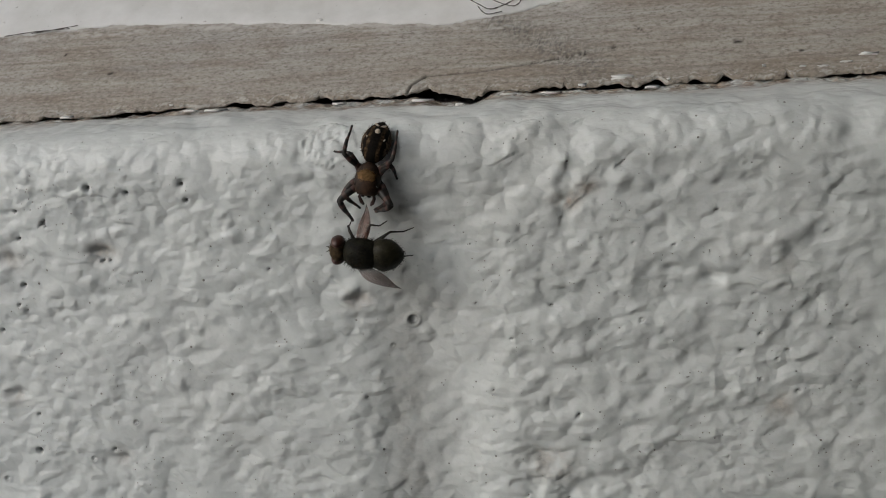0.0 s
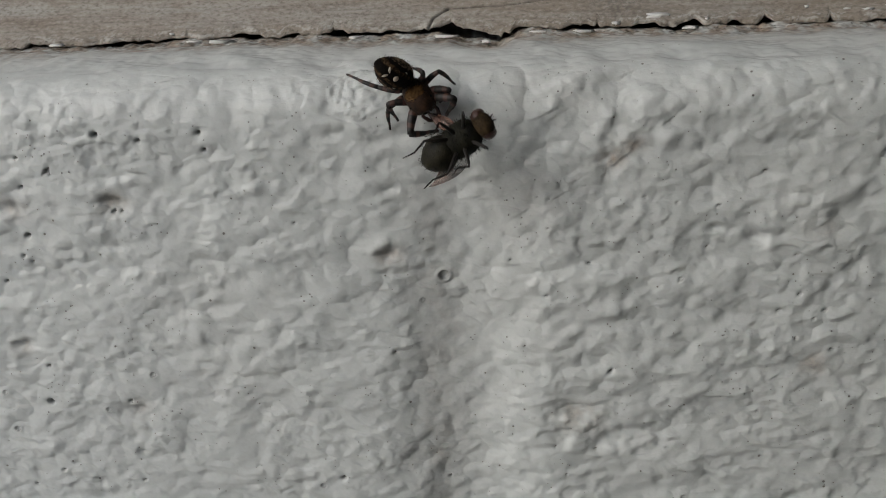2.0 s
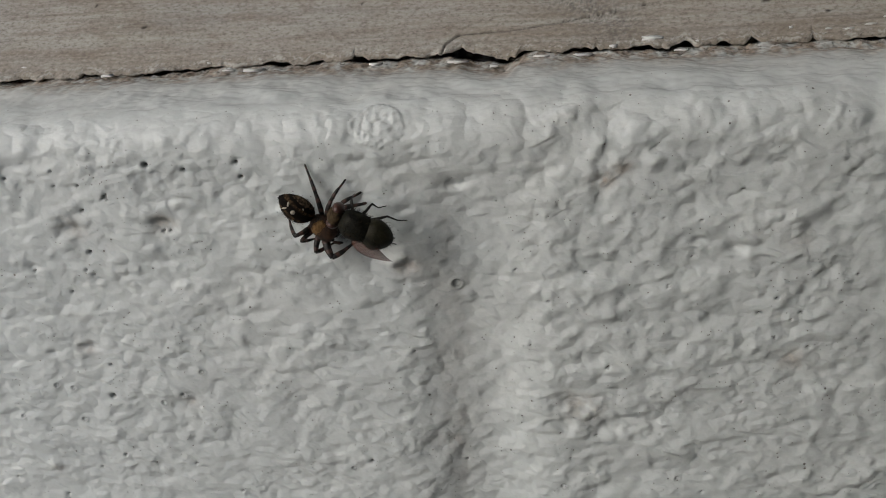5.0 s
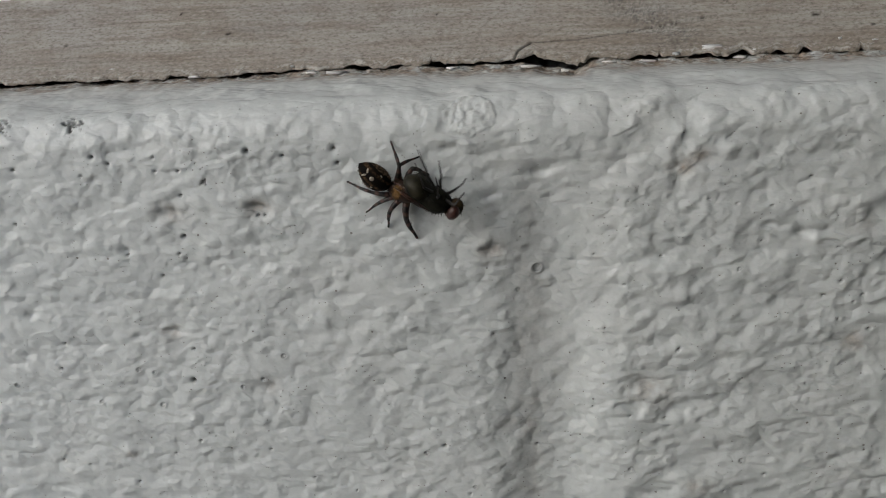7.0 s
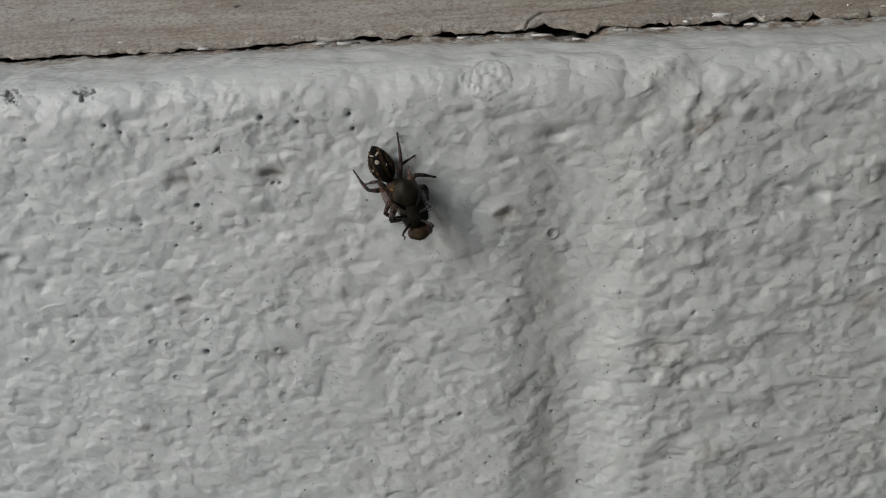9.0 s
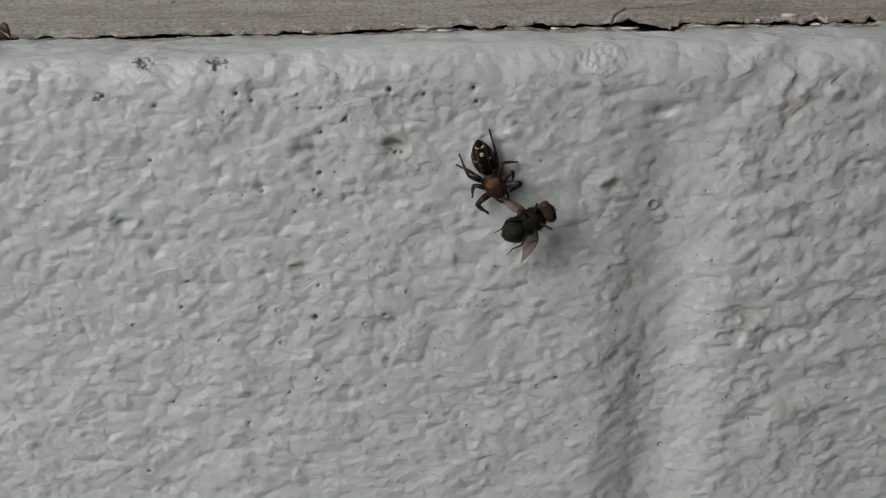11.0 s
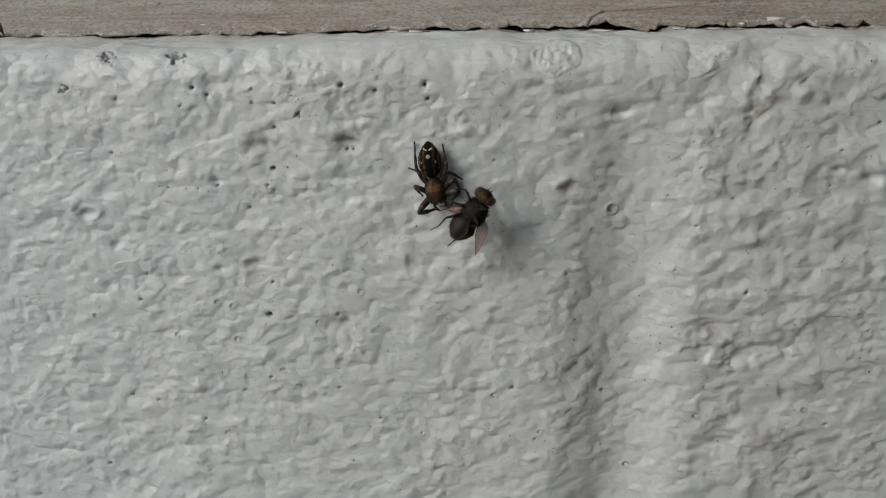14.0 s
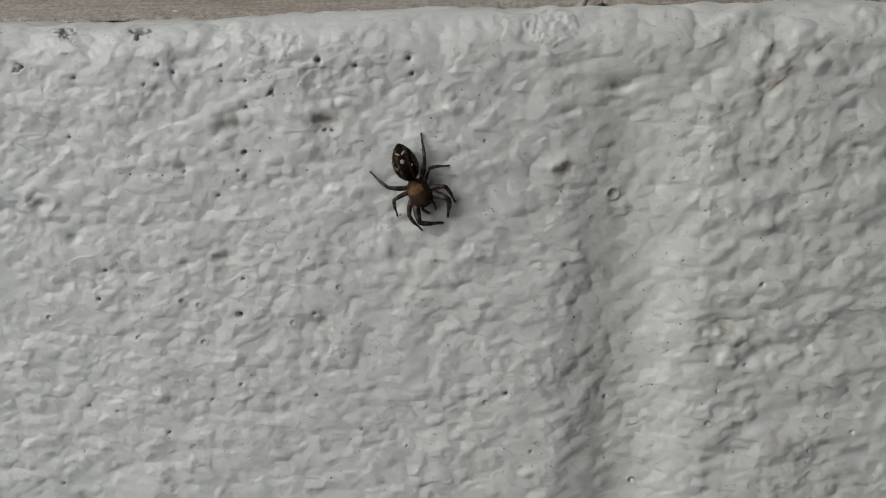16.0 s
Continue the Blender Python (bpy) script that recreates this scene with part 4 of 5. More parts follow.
# ---- the small dead insect on the ledge ----
def dead_moth():
    m = new("dead_moth")
    tagged(m, "tiny dead brown moth with raised papery wings on the ledge", "insect")
    part("body", joined(egg(2.6, 0.45, 0.42, 0.8, 1, 0, 0.4), egg(0.8, 0.4, 0.4, 1, 1, 1.4, 0.4)), BUG_BODY, m, at=pose(-0.0005, 0, 0, 0, 0, -75))
    tall = [(-0.2, 0.3), (-0.8, 1.2), (-1.7, 1.6), (-2.3, 2.2), (-1.9, 3.3), (-1.0, 3.9), (-0.3, 3.4), (-0.1, 2.0)]
    wide = [(-0.3, 0.2), (-1.6, 0.1), (-2.9, 0.2), (-3.4, 0.9), (-3.3, 1.6), (-2.8, 2.1), (-2.0, 1.9), (-1.2, 1.1)]
    for pts, lean in ((tall, 0.0), (wide, -0.5)):
        bm = bmesh.new()
        near = [bm.verts.new((x * MM, (lean - 0.05 - 0.1 * z) * MM, (z + 0.4) * MM)) for x, z in pts]
        far = [bm.verts.new((x * MM, (lean + 0.05 - 0.1 * z) * MM, (z + 0.4) * MM)) for x, z in pts]
        bm.faces.new(near)
        bm.faces.new(far[::-1])
        for k in range(8):
            bm.faces.new((near[k], near[(k + 1) % 8], far[(k + 1) % 8], far[k]))
        part("wing", bm, BUG_WING, m)
    for k in range(3):
        part("leg", limb([(0.2, 0.6 - 0.5 * k, 0.3, 0.06), (0.9, 0.8 - 0.6 * k, 0.6, 0.05), (1.5, 1.0 - 0.8 * k, 0.0, 0.03)], 5), BUG_BODY, m)
    m.matrix_basis = pose(-0.1415, 0.0255, Z0 - 0.0097, 6, 0, 0) @ Matrix.Scale(0.86, 4)


dead_moth()


# ---- the jumping spider ----
HEIGHT = 2.0
HIPS = {1: (1.15, 3.3), 2: (1.35, 2.5), 3: (1.35, 1.6), 4: (1.1, 0.8)}
BONES = {1: (3.3, 4.2, 1.65), 2: (2.8, 3.6, 1.3), 3: (2.7, 3.6, 1.1), 4: (3.2, 4.6, 1.1)}


def build_spider():
    s = new("jumping_spider")
    tagged(s, "small dark hairy jumping spider with pale spots on its abdomen", "spider")
    # carapace: blunt, high front, steep sides
    shell = spin([(-0.05, 0.35, 0.35, 0.1), (0.3, 0.95, 0.75, 0.15), (0.9, 1.45, 1.05, 0.2), (1.7, 1.72, 1.25, 0.25), (2.6, 1.78, 1.35, 0.3), (3.4, 1.66, 1.32, 0.3), (4.0, 1.42, 1.15, 0.25), (4.25, 1.15, 0.9, 0.2), (4.35, 0.6, 0.5, 0.15)], 28, 0.03, 3)
    carapace = part("carapace", bristles(shell, 260, 0.45, 0.025, 4), CARAPACE, s)
    part("hair_patch", bristles(egg(1.9, 1.2, 0.5, 1, 1, 1.75, 1.12, 10, 18, 0.16, 5), 420, 0.34, 0.04, 6), GOLD, carapace, "golden brown patch of hair")
    for x, y, z, r in ((0.42, 4.25, 0.45, 0.36), (-0.42, 4.25, 0.45, 0.36), (1.05, 4.0, 0.6, 0.22), (-1.05, 4.0, 0.6, 0.22), (1.45, 2.9, 0.95, 0.18), (-1.45, 2.9, 0.95, 0.18)):
        part("eye", egg(2 * r, r, r, 1, 1, 0, 0, 8, 12), EYE_BLACK, carapace, at=pose(x * MM, y * MM, z * MM))
    for side in (1, -1):
        part("jaw", egg(1.5, 0.42, 0.5, 1, 0.8, 4.5, -0.45, 8, 12), CARAPACE, s, "dark brown jaw", at=pose(side * 0.45 * MM, 0, 0, -18))
        part("feeler", limb([(0.7 * side, 3.9, -0.4, 0.2), (1.0 * side, 4.8, -0.3, 0.22), (0.75 * side, 5.5, -0.7, 0.26), (0.5 * side, 5.9, -1.1, 0.14)], 8), LEG, s)
    # abdomen: broad in the middle, pointed behind
    st = [(0.15, 0.3, 0.3, 0), (-0.3, 0.95, 0.85, 0.15), (-1.0, 1.5, 1.3, 0.3), (-1.9, 1.86, 1.6, 0.4), (-2.9, 1.95, 1.65, 0.42), (-3.9, 1.75, 1.5, 0.36), (-4.8, 1.3, 1.15, 0.25), (-5.4, 0.82, 0.77, 0.15), (-5.75, 0.44, 0.44, 0.1), (-5.95, 0.22, 0.22, 0.08)]
    belly = spin(st, 28, 0.03, 7)
    abdomen = part("abdomen", bristles(belly, 420, 0.4, 0.025, 8), ABDOMEN, s, "dark brown abdomen with cream spots")
    part("waist", egg(1.0, 0.35, 0.35, 1, 1, 0.0, 0.0, 6, 10), CARAPACE, s)

    def spot(x, y, w, l, turn=0.0):
        k = np.interp(-y, [0.3, 1.0, 1.9, 2.9, 3.9, 4.8, 5.5], [0.85, 1.3, 1.6, 1.65, 1.5, 1.15, 0.75])
        wide = np.interp(-y, [0.3, 1.0, 1.9, 2.9, 3.9, 4.8, 5.5], [0.95, 1.5, 1.86, 1.95, 1.75, 1.3, 0.8])
        mid = np.interp(-y, [0.3, 1.9, 3.9, 5.5], [0.15, 0.4, 0.36, 0.15])
        z = mid + k * math.sqrt(max(0.05, 1 - (x / wide) ** 2))
        lean = math.degrees(math.asin(max(-0.9, min(0.9, x / wide))))
        slope = {True: 12, False: -4}[y < -3.6]
        part("spot", egg(2 * l, w, 0.14, 1, 1, 0, 0, 6, 12, 0.12, 9), PALE, abdomen, "cream spot of hair", at=pose(x * MM, y * MM, z * MM, slope, lean, turn))

    spot(0, -3.6, 0.36, 0.4)
    for side in (1, -1):
        spot(0.42 * side, -4.75, 0.16, 0.42, 60 * side)
        spot(1.15 * side, -2.7, 0.08, 0.2, 20 * side)
    for side, word in ((1, "right"), (-1, "left")):
        for k in (1, 2, 3, 4):
            up, low, fat = BONES[k]
            leg = part("leg", joined(limb([(-0.1, 0, 0, 0.3 * fat), (0.25 * up, 0, 0.22, 0.36 * fat), (0.6 * up, 0, 0.25, 0.33 * fat), (0.88 * up, 0, 0.1, 0.27 * fat), (up + 0.08, 0, -0.02, 0.24 * fat)], 10)), LEG, s)
            shin = part("lower_leg", bristles(limb([(-0.05, 0, 0, 0.24 * fat), (0.2 * low, 0, 0.12, 0.25 * fat), (0.45 * low, 0, 0.14, 0.21 * fat), (0.58 * low, 0, 0.08, 0.155 * fat), (0.8 * low, 0, 0.0, 0.13 * fat), (0.97 * low, 0, 0.0, 0.13 * fat), (low + 0.05, 0, -0.05, 0.05)], 9), 26, 0.35, 0.02, k), LEG, leg)
            SPIDER_LEGS[word, k] = (leg, shin)
    return s, abdomen


SPIDER_LEGS = {}
spider, spider_abdomen = build_spider()


# ---- the fly, its prey ----
def wing_mesh(length, width):
    bm = bmesh.new()
    n = 12
    out = []
    for k in range(n + 1):
        u = k / n
        out.append((length * u, width * 0.42 * math.sin(math.pi * min(1, u * 1.15) ** 0.8) * 0.8))
    for k in range(n, -1, -1):
        u = k / n
        out.append((length * u, -width * 0.6 * math.sin(math.pi * u ** 0.75) - (0.12 if 0 < k < n else 0)))
    pts = []
    for p in out:
        if not pts or math.hypot(p[0] - pts[-1][0], p[1] - pts[-1][1]) > 0.05:
            pts.append(p)
    if math.hypot(pts[0][0] - pts[-1][0], pts[0][1] - pts[-1][1]) < 0.05:
        pts.pop()
    top = [bm.verts.new((x * MM, y * MM, (0.02 + 0.02 * y * y) * MM)) for x, y in pts]
    low = [bm.verts.new((x * MM, y * MM, (-0.02 + 0.02 * y * y) * MM)) for x, y in pts]
    bm.faces.new(top)
    bm.faces.new(low[::-1])
    for k in range(len(pts)):
        bm.faces.new((low[k], low[(k + 1) % len(pts)], top[(k + 1) % len(pts)], top[k]))
    return bm


def build_fly():
    f = new("fly")
    tagged(f, "dead dark fly with smoky wings, held by the spider", "fly")
    thorax = spin([(-2.2, 1.0, 0.9, 0.1), (-1.6, 1.7, 1.5, 0.15), (-0.5, 2.05, 1.8, 0.2), (0.6, 2.1, 1.85, 0.2), (1.6, 1.9, 1.6, 0.1), (2.3, 1.4, 1.2, 0.0), (2.6, 0.6, 0.6, 0)], 24, 0.03, 21)
    thorax_ob = part("thorax", bristles(thorax, 420, 0.75, 0.035, 22), FLY_BLACK, f, "black green thorax")
    part("back_plate", bristles(spin([(-1.6, 0.6, 0.3, 0.95), (-0.6, 1.45, 0.7, 1.2), (0.6, 1.55, 0.75, 1.22), (1.6, 1.3, 0.55, 1.05), (2.15, 0.7, 0.3, 0.85)], 20, 0.06, 23), 320, 0.6, 0.035, 24), FLY_BROWN, thorax_ob, "dusty brown back")
    part("abdomen", bristles(spin([(-0.7, 0.9, 0.9, 0), (-1.1, 1.6, 1.4, 0), (-1.9, 2.08, 1.7, -0.05), (-2.7, 2.25, 1.8, -0.1), (-3.5, 2.1, 1.7, -0.2), (-4.3, 1.55, 1.35, -0.25), (-4.9, 0.95, 0.85, -0.3), (-5.2, 0.4, 0.35, -0.3)], 24, 0.12, 25), 420, 0.5, 0.03, 26), FLY_OLIVE, f, "dark brown olive abdomen")
    head = part("head", bristles(spin([(2.3, 0.6, 0.6, -0.1), (2.6, 1.4, 1.3, -0.1), (3.2, 1.75, 1.6, -0.15), (3.8, 1.6, 1.5, -0.25), (4.3, 1.0, 1.0, -0.35), (4.5, 0.45, 0.5, -0.4)], 22, 0.05, 27), 160, 0.5, 0.03, 28), FLY_BROWN, f)
    for side in (1, -1):
        part("eye", egg(1.8, 0.75, 1.25, 1, 1, 0, 0, 10, 16), FLY_EYE, head, "dark red compound eye", at=pose(side * 1.2 * MM, 3.35 * MM, -0.05 * MM, 0, 0, -12 * side))
        part("antenna", limb([(0.18 * side, 4.2, 0.0, 0.09), (0.25 * side, 4.6, -0.1, 0.1), (0.4 * side, 4.9, 0.1, 0.03)], 6), FLY_LEG, head)
        for k, (y, ang, length) in enumerate(((1.4, 35, 1.0), (0.2, -15, 1.15), (-0.9, -55, 1.3))):
            c, s = math.cos(radians(ang)) * side, math.sin(radians(ang))
            L = length
            bend = (-1.0, -1.6, -1.2)[k]
            pts = [(0.9 * side, y, -1.2, 0.24), (0.9 * side + 1.5 * L * c, y + 1.5 * L * s, -1.7, 0.2), (0.9 * side + 1.9 * L * c, y + 2.0 * L * s, -2.2, 0.15),
                   (0.9 * side + 1.3 * L * c, y + 2.9 * L * s + bend * 0.4, -3.4, 0.1), (0.9 * side + 1.6 * L * c, y + 3.6 * L * s + bend * 0.8, -4.4, 0.06)]
            part("leg", limb(pts, 7), FLY_LEG, f)
    held = part("wing", wing_mesh(7.0, 1.7), WING, f, "smoky wing gripped by the spider")
    loose = part("wing", wing_mesh(6.8, 2.4), WING, f, "loose smoky wing")
    return f, held, loose


fly, held_wing, loose_wing = build_fly()


# ---- what moves ----
SPIDER = [  # seconds, x and z of the waist in mm, heading, bend and lift of the abdomen
    (0.0, -25.4, -14.7, -101.0, -6, 32),
    (0.5, -25.3, -14.8, -102.0, 0, 32),
    (1.0, -25.4, -14.8, -97.0, -3, 26),
    (1.3, -25.4, -14.6, -96.0, -3, 20),
    (1.5, -25.8, -10.4, -74.0, -4, -60),
    (2.0, -24.9, -10.4, -59.0, 16, -48),
    (2.5, -23.1, -12.5, -69.0, 16, -24),
    (3.0, -21.1, -16.7, -86.0, 28, 0),
    (3.2, -22.1, -17.3, -79.0, 15, 0),
    (5.3, -42.6, -25.2, -46.0, -2, -27),
    (5.5, -39.1, -24.5, -52.0, 9, -19),
    (6.0, -41.1, -24.7, 23.0, -70, -25),
    (6.5, -44.9, -23.0, -33.0, -18, -20),
    (7.0, -44.2, -22.6, -18.0, -29, -22),
    (7.2, -45.0, -23.2, -64.0, -4, -8),
    (7.5, -44.5, -24.9, -14.0, -42, 0),
    (8.0, -45.4, -25.3, -40.0, -14, 0),
    (10.5, -49.1, -30.8, -57.0, -14, 0),
    (11.0, -50.6, -31.0, -58.0, -16, 0),
    (11.5, -51.6, -30.8, -69.0, -10, -6),
    (12.0, -50.7, -31.4, -66.0, -11, 0),
    (12.5, -50.6, -31.4, -70.0, -9, 0),
    (13.0, -51.5, -31.6, -67.0, -16, 0),
    (13.5, -51.4, -31.8, -62.0, -21, 0),
    (14.0, -51.6, -31.9, -74.0, -10, 0),
    (14.5, -52.3, -32.5, -100.0, 4, -9),
    (15.0, -52.8, -33.1, -84.0, -10, -18),
    (15.5, -53.3, -33.9, -80.0, -14, 0),
    (15.7, -53.5, -34.8, -78.0, -11, -3),
    (15.8, -52.7, -33.9, -68.0, -9, -18),
    (16.0, -52.4, -35.0, -59.0, -13, -15),
]
RIGHT_1 = [
    (0.0, 1.8, 8.6), (0.5, 1.6, 8.1), (1.0, 1.1, 7.5), (1.5, 0.7, 5.1), (2.0, 0.7, 7.4), (2.5, 2.6, 8.6),
    (3.0, 1.7, 7.1), (3.2, 1.3, 8.5), (5.3, -0.7, 6.5), (5.5, 0.7, 5.7), (6.0, 7.9, 5.0), (6.5, 3.0, 6.1),
    (7.0, 7.5, 6.3), (7.5, 5.5, 5.8), (8.0, -0.3, 7.4), (10.5, 2.9, 4.7), (11.0, 3.7, 6.4), (11.5, 1.0, 7.0),
    (12.0, 1.5, 6.4), (12.5, 1.5, 6.4), (13.0, 0.4, 7.4), (13.5, 0.6, 7.1), (14.0, 0.8, 5.6), (14.5, 0.9, 5.4),
    (15.0, 2.5, 9.8), (15.5, 1.8, 8.4), (15.7, 2.1, 8.4), (15.8, -1.7, 8.4), (16.0, -0.4, 8.3),
]
RIGHT_2 = [
    (0.0, 1.0, 6.7), (0.5, 1.3, 6.5), (1.0, 1.9, 6.9), (1.5, 2.4, 3.3), (2.0, 4.3, 3.7), (2.5, 3.3, 5.9),
    (3.0, 4.9, 4.8), (3.2, 4.2, 4.7), (5.3, 1.1, 4.7), (5.5, 2.5, 3.0), (6.0, 7.9, 3.5), (6.5, 6.0, 3.6),
    (7.0, 7.1, 1.4), (7.5, 5.2, 2.4), (8.0, 0.8, 7.1), (10.5, 4.7, 2.9), (11.0, 4.6, 2.5), (11.5, 4.5, 4.2),
    (12.0, 3.3, 2.4), (12.5, 3.8, 2.4), (13.0, 2.7, 2.5), (13.5, 3.1, 2.1), (14.0, 2.7, 2.9), (14.5, 4.1, 1.4),
    (15.0, 5.6, 4.1), (15.5, 0.6, 6.4), (15.7, 0.8, 6.7), (15.8, 1.8, 8.3), (16.0, 3.1, 7.7),
]
RIGHT_3 = [
    (0.0, 5.4, -0.4), (0.5, 5.9, -0.3), (1.0, 5.7, -0.8), (1.5, 5.4, 1.2), (2.0, 5.8, 4.1), (2.5, 5.6, 2.6),
    (3.0, 6.4, 5.9), (3.2, 5.8, 4.6), (5.3, 2.4, 2.8), (5.5, 4.4, 2.4), (6.0, 1.6, -3.9), (6.5, 5.8, -0.9),
    (7.0, 6.0, -2.9), (7.5, 5.2, -4.6), (8.0, 4.0, -2.3), (10.5, 4.1, -1.7), (11.0, 4.2, -4.8), (11.5, 4.0, -1.6),
    (12.0, 4.3, -2.7), (12.5, 4.6, -2.5), (13.0, 3.7, -2.7), (13.5, 3.4, -3.0), (14.0, 3.7, -2.4), (14.5, 3.9, -1.1),
    (15.0, 6.0, 2.9), (15.5, 5.5, 2.6), (15.7, 5.4, 2.4), (15.8, 4.5, 4.7), (16.0, 5.3, 3.8),
]
RIGHT_4 = [
    (0.0, 3.3, -4.2), (0.5, 3.6, -3.9), (1.0, 3.2, -4.7), (1.5, 7.6, -2.9), (2.0, 7.2, -5.3), (2.5, 7.4, -4.3),
    (3.0, 8.4, -4.8), (3.2, 5.8, -6.0), (5.3, 3.3, -2.4), (5.5, 5.2, -2.9), (6.0, -1.1, -6.0), (6.5, 4.5, -5.3),
    (7.0, 1.7, -6.8), (7.5, -0.8, -5.6), (8.0, 3.0, -5.3), (10.5, 3.6, -4.4), (11.0, 2.4, -5.2), (11.5, 1.9, -5.2),
    (12.0, 1.1, -5.9), (12.5, 1.6, -5.8), (13.0, 1.8, -5.9), (13.5, 0.2, -5.9), (14.0, 1.4, -6.3), (14.5, 2.6, -4.9),
    (15.0, 5.3, -5.5), (15.5, 5.1, -4.3), (15.7, 5.1, -4.1), (15.8, 5.8, -3.5), (16.0, 5.3, -4.4),
]
LEFT_1 = [
    (0.0, -1.1, 6.8), (0.5, -0.9, 6.6), (1.0, -1.3, 7.3), (1.5, -1.1, 4.9), (2.0, -1.2, 6.3), (2.5, -2.1, 8.1),
    (3.0, -1.5, 8.8), (3.2, -1.3, 9.4), (5.3, -6.2, 4.2), (5.5, -4.2, 5.5), (6.0, -2.4, 4.4), (6.5, -2.2, 8.5),
    (7.0, -1.5, 6.3), (7.5, 0.2, 7.3), (8.0, -3.4, 5.4), (10.5, 0.6, 6.3), (11.0, -1.4, 5.1), (11.5, -2.0, 5.6),
    (12.0, -1.2, 5.6), (12.5, -1.7, 5.2), (13.0, -1.8, 5.0), (13.5, -1.1, 5.2), (14.0, -1.9, 4.8), (14.5, -3.3, 9.2),
    (15.0, -3.6, 8.0), (15.5, -3.1, 6.5), (15.7, -3.2, 6.8), (15.8, -2.9, 7.7), (16.0, -1.4, 7.9),
]
LEFT_2 = [
    (0.0, -0.9, 6.6), (0.5, -1.5, 5.3), (1.0, -1.6, 5.4), (1.5, -3.1, 3.4), (2.0, -1.4, 4.5), (2.5, -2.3, 7.3),
    (3.0, -4.7, 7.2), (3.2, -2.1, 8.5), (5.3, -7.0, 2.3), (5.5, -5.5, 3.8), (6.0, -4.2, 2.4), (6.5, -3.0, 7.1),
    (7.0, -3.1, 5.4), (7.5, -2.8, 5.9), (8.0, -6.3, 2.5), (10.5, -1.9, 5.2), (11.0, -2.6, 3.9), (11.5, -3.7, 3.9),
    (12.0, -2.7, 3.2), (12.5, -3.0, 3.3), (13.0, -3.4, 3.2), (13.5, -3.0, 3.6), (14.0, -3.7, 3.8), (14.5, -2.9, 4.0),
    (15.0, -3.8, 6.0), (15.5, -3.7, 5.5), (15.7, -3.7, 5.5), (15.8, -4.7, 6.1), (16.0, -3.7, 6.5),
]
LEFT_3 = [
    (0.0, -3.5, 2.0), (0.5, -3.3, 1.4), (1.0, -3.2, 1.1), (1.5, -5.7, 2.9), (2.0, -4.2, 3.7), (2.5, -3.9, 0.1),
    (3.0, -4.4, 5.7), (3.2, -2.2, 6.9), (5.3, -7.2, -2.9), (5.5, -5.3, -1.0), (6.0, -3.6, 1.7), (6.5, -7.0, 2.2),
    (7.0, -5.4, 3.2), (7.5, -5.2, 1.9), (8.0, -6.2, -0.0), (10.5, -4.1, -0.1), (11.0, -5.3, 1.4), (11.5, -5.9, 0.5),
    (12.0, -5.2, 0.6), (12.5, -5.2, 0.7), (13.0, -6.0, 0.4), (13.5, -5.5, 0.4), (14.0, -4.6, 1.9), (14.5, -5.4, -0.6),
    (15.0, -6.0, 0.6), (15.5, -6.7, 0.3), (15.7, -6.9, 0.2), (15.8, -6.1, 0.6), (16.0, -5.9, 1.2),
]
LEFT_4 = [
    (0.0, -2.8, -4.4), (0.5, -2.4, -4.3), (1.0, -2.8, -4.2), (1.5, -2.8, 1.4), (2.0, -0.8, -0.9), (2.5, -2.5, -1.7),
    (3.0, -1.1, -6.3), (3.2, -2.5, -6.6), (5.3, -5.0, -6.3), (5.5, -3.4, -7.0), (6.0, -3.3, -0.2), (6.5, -6.5, -2.8),
    (7.0, -6.5, -1.6), (7.5, -7.3, -3.9), (8.0, -5.5, -6.1), (10.5, -5.6, -3.6), (11.0, -4.1, -6.0), (11.5, -3.7, -6.0),
    (12.0, -3.6, -6.6), (12.5, -3.1, -6.9), (13.0, -4.2, -6.5), (13.5, -4.6, -6.2), (14.0, -3.0, -4.7), (14.5, -2.6, -5.4),
    (15.0, -4.5, -4.6), (15.5, -3.2, -5.2), (15.7, -3.5, -5.5), (15.8, -3.9, -5.6), (16.0, -4.7, -5.3),
]
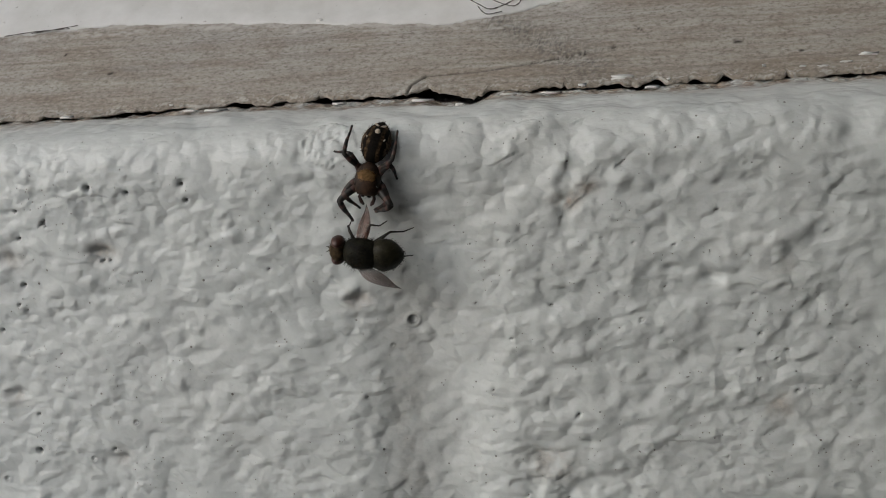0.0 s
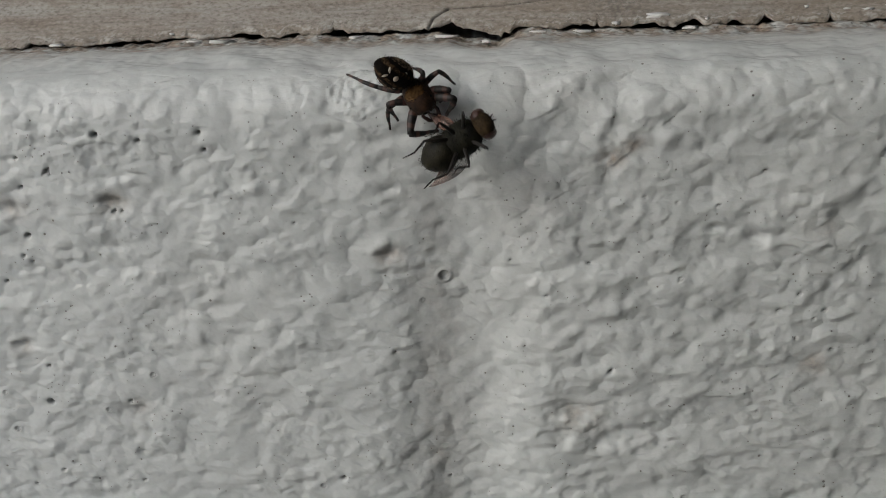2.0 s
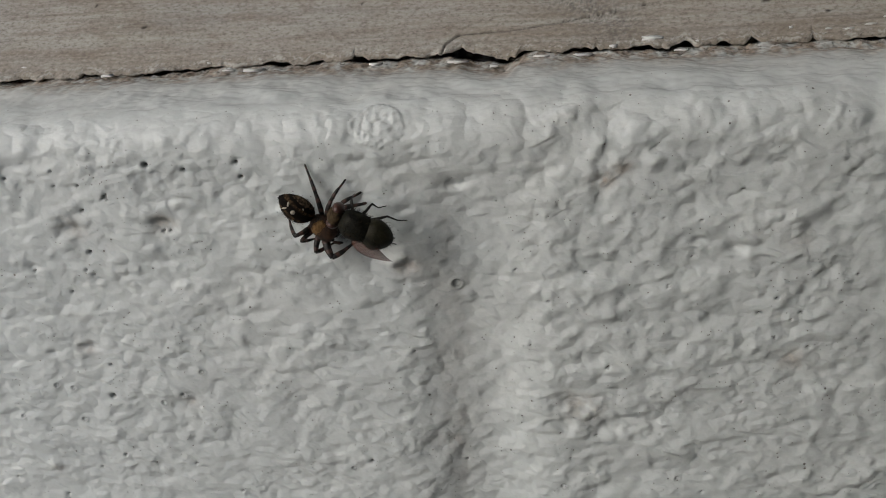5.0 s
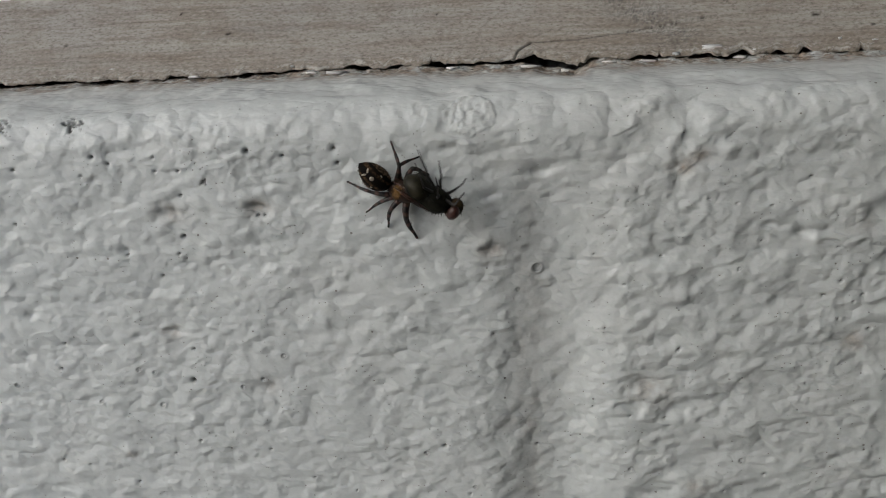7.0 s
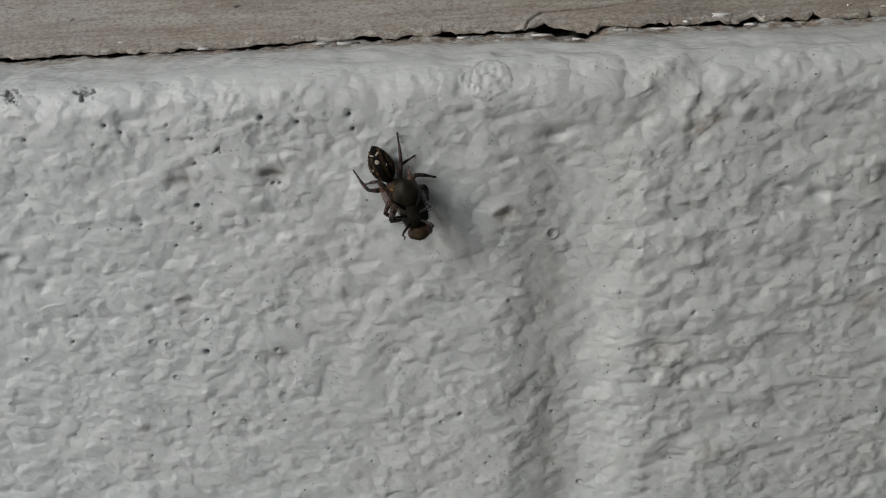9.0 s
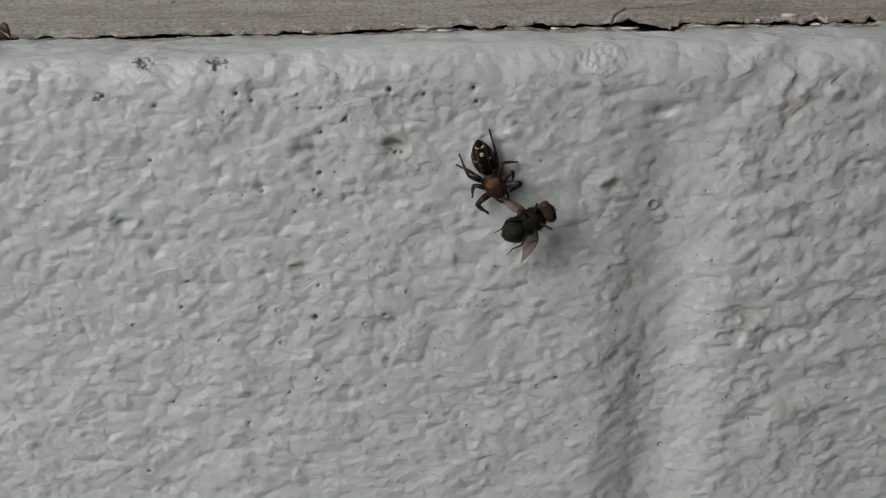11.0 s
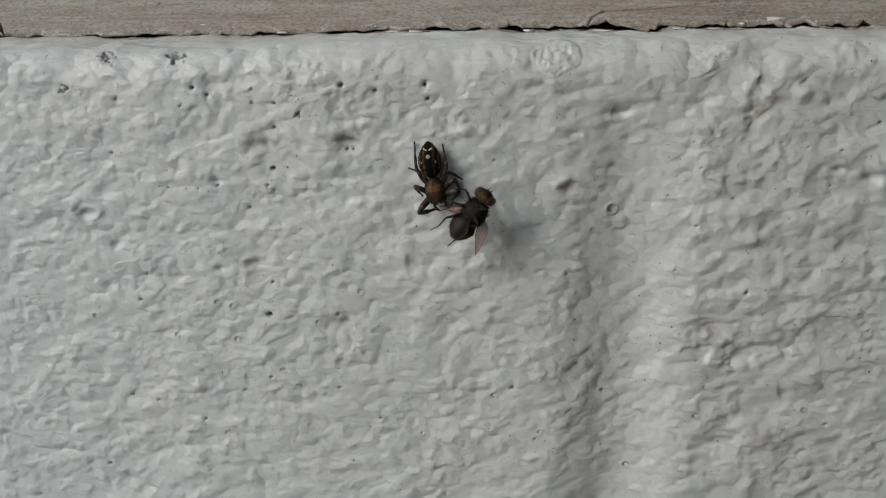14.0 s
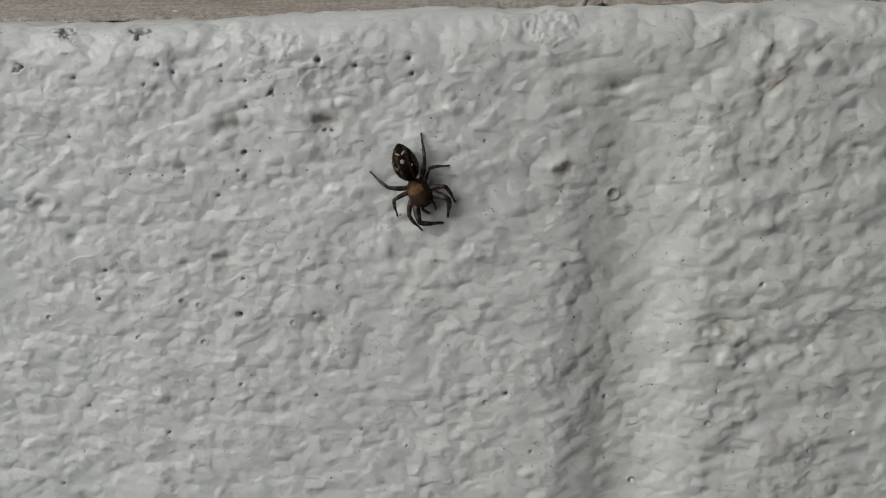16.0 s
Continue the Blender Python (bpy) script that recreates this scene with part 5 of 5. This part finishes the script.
FLY = [  # seconds, x, y, z of the middle in mm, heading, tilt, roll
    (0.0, -25.7, -6.0, -25.9, 172, 0, -15),
    (0.5, -25.8, -6.0, -26.2, 172, 0, -15),
    (1.0, -24.5, -6.0, -26.1, 175, 0, 0),
    (1.25, -23.3, -6.5, -23.3, 143, 0, 40),
    (1.5, -21.2, -7.0, -17.7, 111, 0, 70),
    (1.75, -19.4, -7.0, -16.4, 66, 0, 130),
    (2.0, -19.0, -7.0, -17.0, 34, 0, 172),
    (2.5, -20.8, -7.0, -20.7, 15, 0, 175),
    (3.0, -19.6, -6.8, -24.3, 0, -3, 178),
    (3.2, -18.6, -6.8, -25.1, 6, -3, 178),
    (4.2, -29.5, -7.0, -24.2, 130, 0, 100),
    (5.3, -34.4, -7.0, -25.1, 157, -7, -25),
    (5.5, -34.0, -6.0, -30.8, 168, 0, -20),
    (6.0, -34.3, -6.8, -17.8, 166, -3, -20),
    (6.5, -36.2, -6.3, -25.1, -16, -9, 20),
    (6.7, -41.8, -8.0, -23.0, -60, -6, 40),
    (7.0, -37.2, -6.5, -22.9, -35, -8, 100),
    (7.2, -40.8, -6.8, -34.0, -160, 0, 160),
    (7.5, -33.9, -6.5, -27.2, 49, 0, 175),
    (8.0, -35.0, -7.0, -25.6, -55, 0, 175),
    (9.2, -43.7, -6.0, -31.3, -75, 0, 175),
    (10.5, -39.4, -6.0, -35.1, 70, 0, 175),
    (11.0, -44.2, -6.0, -38.6, 30, 0, 175),
    (11.5, -44.9, -6.0, -38.6, 13, 0, 175),
    (12.0, -43.9, -6.0, -39.2, 31, 0, 175),
    (12.5, -45.3, -6.0, -39.4, 24, 0, 175),
    (13.0, -43.6, -6.0, -38.7, 38, 0, 175),
    (13.5, -43.6, -6.0, -38.9, 37, 0, 170),
    (14.0, -44.8, -6.0, -37.4, 54, 0, 150),
    (14.25, -50.4, -6.0, -43.0, 145, 0, 60),
    (14.5, -54.8, -6.0, -44.5, 142, 0, 10),
    (14.75, -51.4, -6.0, -43.3, 126, 0, 30),
    (15.0, -48.2, -6.0, -43.6, 110, 0, 60),
    (15.5, -48.6, -6.0, -44.3, 117, 0, 60),
    (15.7, -48.5, -7.0, -45.5, 113, 0, 60),
    (15.8, -37.4, -16.0, -73.9, 37, 0, 30),
    (15.9, -32.5, -25.0, -123.4, 47, 0, 20),
    (16.0, -27.2, -34.0, -183.5, 50, 0, 50),
]


def lying(x, y, z, heading, rx=0.0, ry=0.0):
    """A pose on the wall, in mm: back to the air, head along the heading."""
    a = radians(heading)
    f, up = Vector((math.cos(a), 0, math.sin(a))), Vector((0, -1, 0))
    r = f.cross(up)
    m = Matrix((r, f, up)).transposed().to_4x4()
    return Matrix.Translation((x * MM, y * MM, Z0 + z * MM)) @ m @ pose(0, 0, 0, rx, ry, 0)


def knee(hip, foot, up, low, slant, rear):
    """The turn of a leg's upper piece at the hip and the bend at its knee, which bring its tip to the foot; the knee leans by slant towards rear."""
    hip, foot, rear = Vector(hip), Vector(foot), Vector(rear)
    d = foot - hip
    length = max(abs(up - low) + 0.4, min(d.length, (up + low) * 0.98))
    e = d.normalized()
    along = (up * up + length * length - low * low) / (2 * length)
    off = math.sqrt(max(0.0, up * up - along * along))
    rise = (Vector((0, 0, 1)) - e * e.z).normalized()
    side = e.cross(rise)
    side = side if side.dot(rear) > 0 else -side
    n = rise * math.cos(radians(slant)) + side * math.sin(radians(slant))
    joint = e * along + n * off
    x = joint.normalized()
    shin = (e * length - joint).normalized()
    z = -(shin - x * shin.dot(x)).normalized()
    return Matrix((x, z.cross(x), z)).transposed().to_4x4(), math.degrees(math.acos(max(-1, min(1, x.dot(shin)))))


def between(rows, count):
    """Rows with halfway poses put in where the turn from one to the next is large."""
    out = [rows[0]]
    for t, m in rows[1:]:
        t0, m0 = out[-1]
        turn = math.degrees(m0.to_quaternion().rotation_difference(m.to_quaternion()).angle)
        turn = min(turn, 360 - turn)
        parts = max(1, math.ceil(turn / count))
        for k in range(1, parts):
            q = m0.to_quaternion().slerp(m.to_quaternion(), k / parts)
            out.append((t0 + (t - t0) * k / parts, Matrix.Translation(m0.translation.lerp(m.translation, k / parts)) @ q.to_matrix().to_4x4()))
        out.append((t, m))
    return out


def motions():
    poses = [(t, lying(x, -HEIGHT, z, heading)) for t, x, z, heading, bend, lift in SPIDER]
    walk(spider, poses)
    walk(spider_abdomen, [(t, pose(0, 0, 0, 0, 0, bend) @ pose(0, 0, 0, 3 + lift)) for t, x, z, heading, bend, lift in SPIDER])
    feet = {("right", 1): RIGHT_1, ("right", 2): RIGHT_2, ("right", 3): RIGHT_3, ("right", 4): RIGHT_4,
            ("left", 1): LEFT_1, ("left", 2): LEFT_2, ("left", 3): LEFT_3, ("left", 4): LEFT_4}
    for (side, k), rows in feet.items():
        leg, shin = SPIDER_LEGS[side, k]
        up, low, fat = BONES[k]
        hx, hy = HIPS[k]
        hip = (hx if side == "right" else -hx, hy, -0.35)
        upper, lower = [], []
        for t, x, y in rows:
            out = 1 if side == "right" else -1
            turn, bend = knee(hip, (x, y, -HEIGHT + 0.25), up, low, *{1: (50, (out, -0.5, 0)), 2: (55, (0.6 * out, -1, 0)), 3: (50, (0.2 * out, -1, 0)), 4: (30, (out, 0.5, 0))}[k])
            upper.append((t, Matrix.Translation(Vector(hip) * MM) @ turn))
            lower.append((t, pose(up * MM, 0, 0, 0, bend, 0)))
        walk(leg, between(upper, 80))
        walk(shin, between(lower, 80))
    path = [(t, lying(x, y, z, heading, tilt_up, 0) @ pose(0, 0.0006, 0) @ pose(0, 0, 0, 0, roll, 0)) for t, x, y, z, heading, tilt_up, roll in FLY]
    path = between(path, 80)
    walk(fly, path)
    # the loose wing hangs out, but lies along the back while the fly is held close
    walk(loose_wing, [(t, pose(-1.2 * MM, 0.2 * MM, 1.35 * MM, 8, 18 - 12 * fold, 232 + 32 * fold)) for t, fold in ((0.0, 0.0), (1.25, 0.0), (1.5, 0.95), (1.8, 0.9), (3.2, 0.6), (5.0, 0.9), (7.0, 1.0), (8.2, 0.9), (10.3, 0.0), (14.2, 0.0), (14.8, 0.9), (16.0, 0.9))])
    # the gripped wing stretches from the fly's shoulder to the spider's jaws, until the fly drops
    root, rows = Vector((1.2, 0.4, 1.0)) * MM, []
    for t, m in path:
        k = max(i for i, p in enumerate(poses) if p[0] <= t + 1e-6)
        a, b = poses[k], poses[min(k + 1, len(poses) - 1)]
        u = 0 if b[0] == a[0] else (t - a[0]) / (b[0] - a[0])
        jaws = (a[1] @ Vector((0, 5.0 * MM, -0.6 * MM))).lerp(b[1] @ Vector((0, 5.0 * MM, -0.6 * MM)), u)
        d = (m.inverted() @ jaws - root)
        if t > 15.75:
            d = Vector((0.7, -0.7, 0.3))
        elif d.length < 4.5 * MM:
            d = Vector((0.12, -1.0, 0.16))   # folded along the back when the fly is held close
        x = d.normalized()
        z = (Vector((0, 0, 1)) - x * x.z)
        z = z.normalized() if z.length > 0.15 else x.orthogonal().normalized()
        y = z.cross(x)
        rows.append((t, Matrix.Translation(root) @ Matrix((x, y, z)).transposed().to_4x4()))
    walk(held_wing, between(rows, 80))


motions()
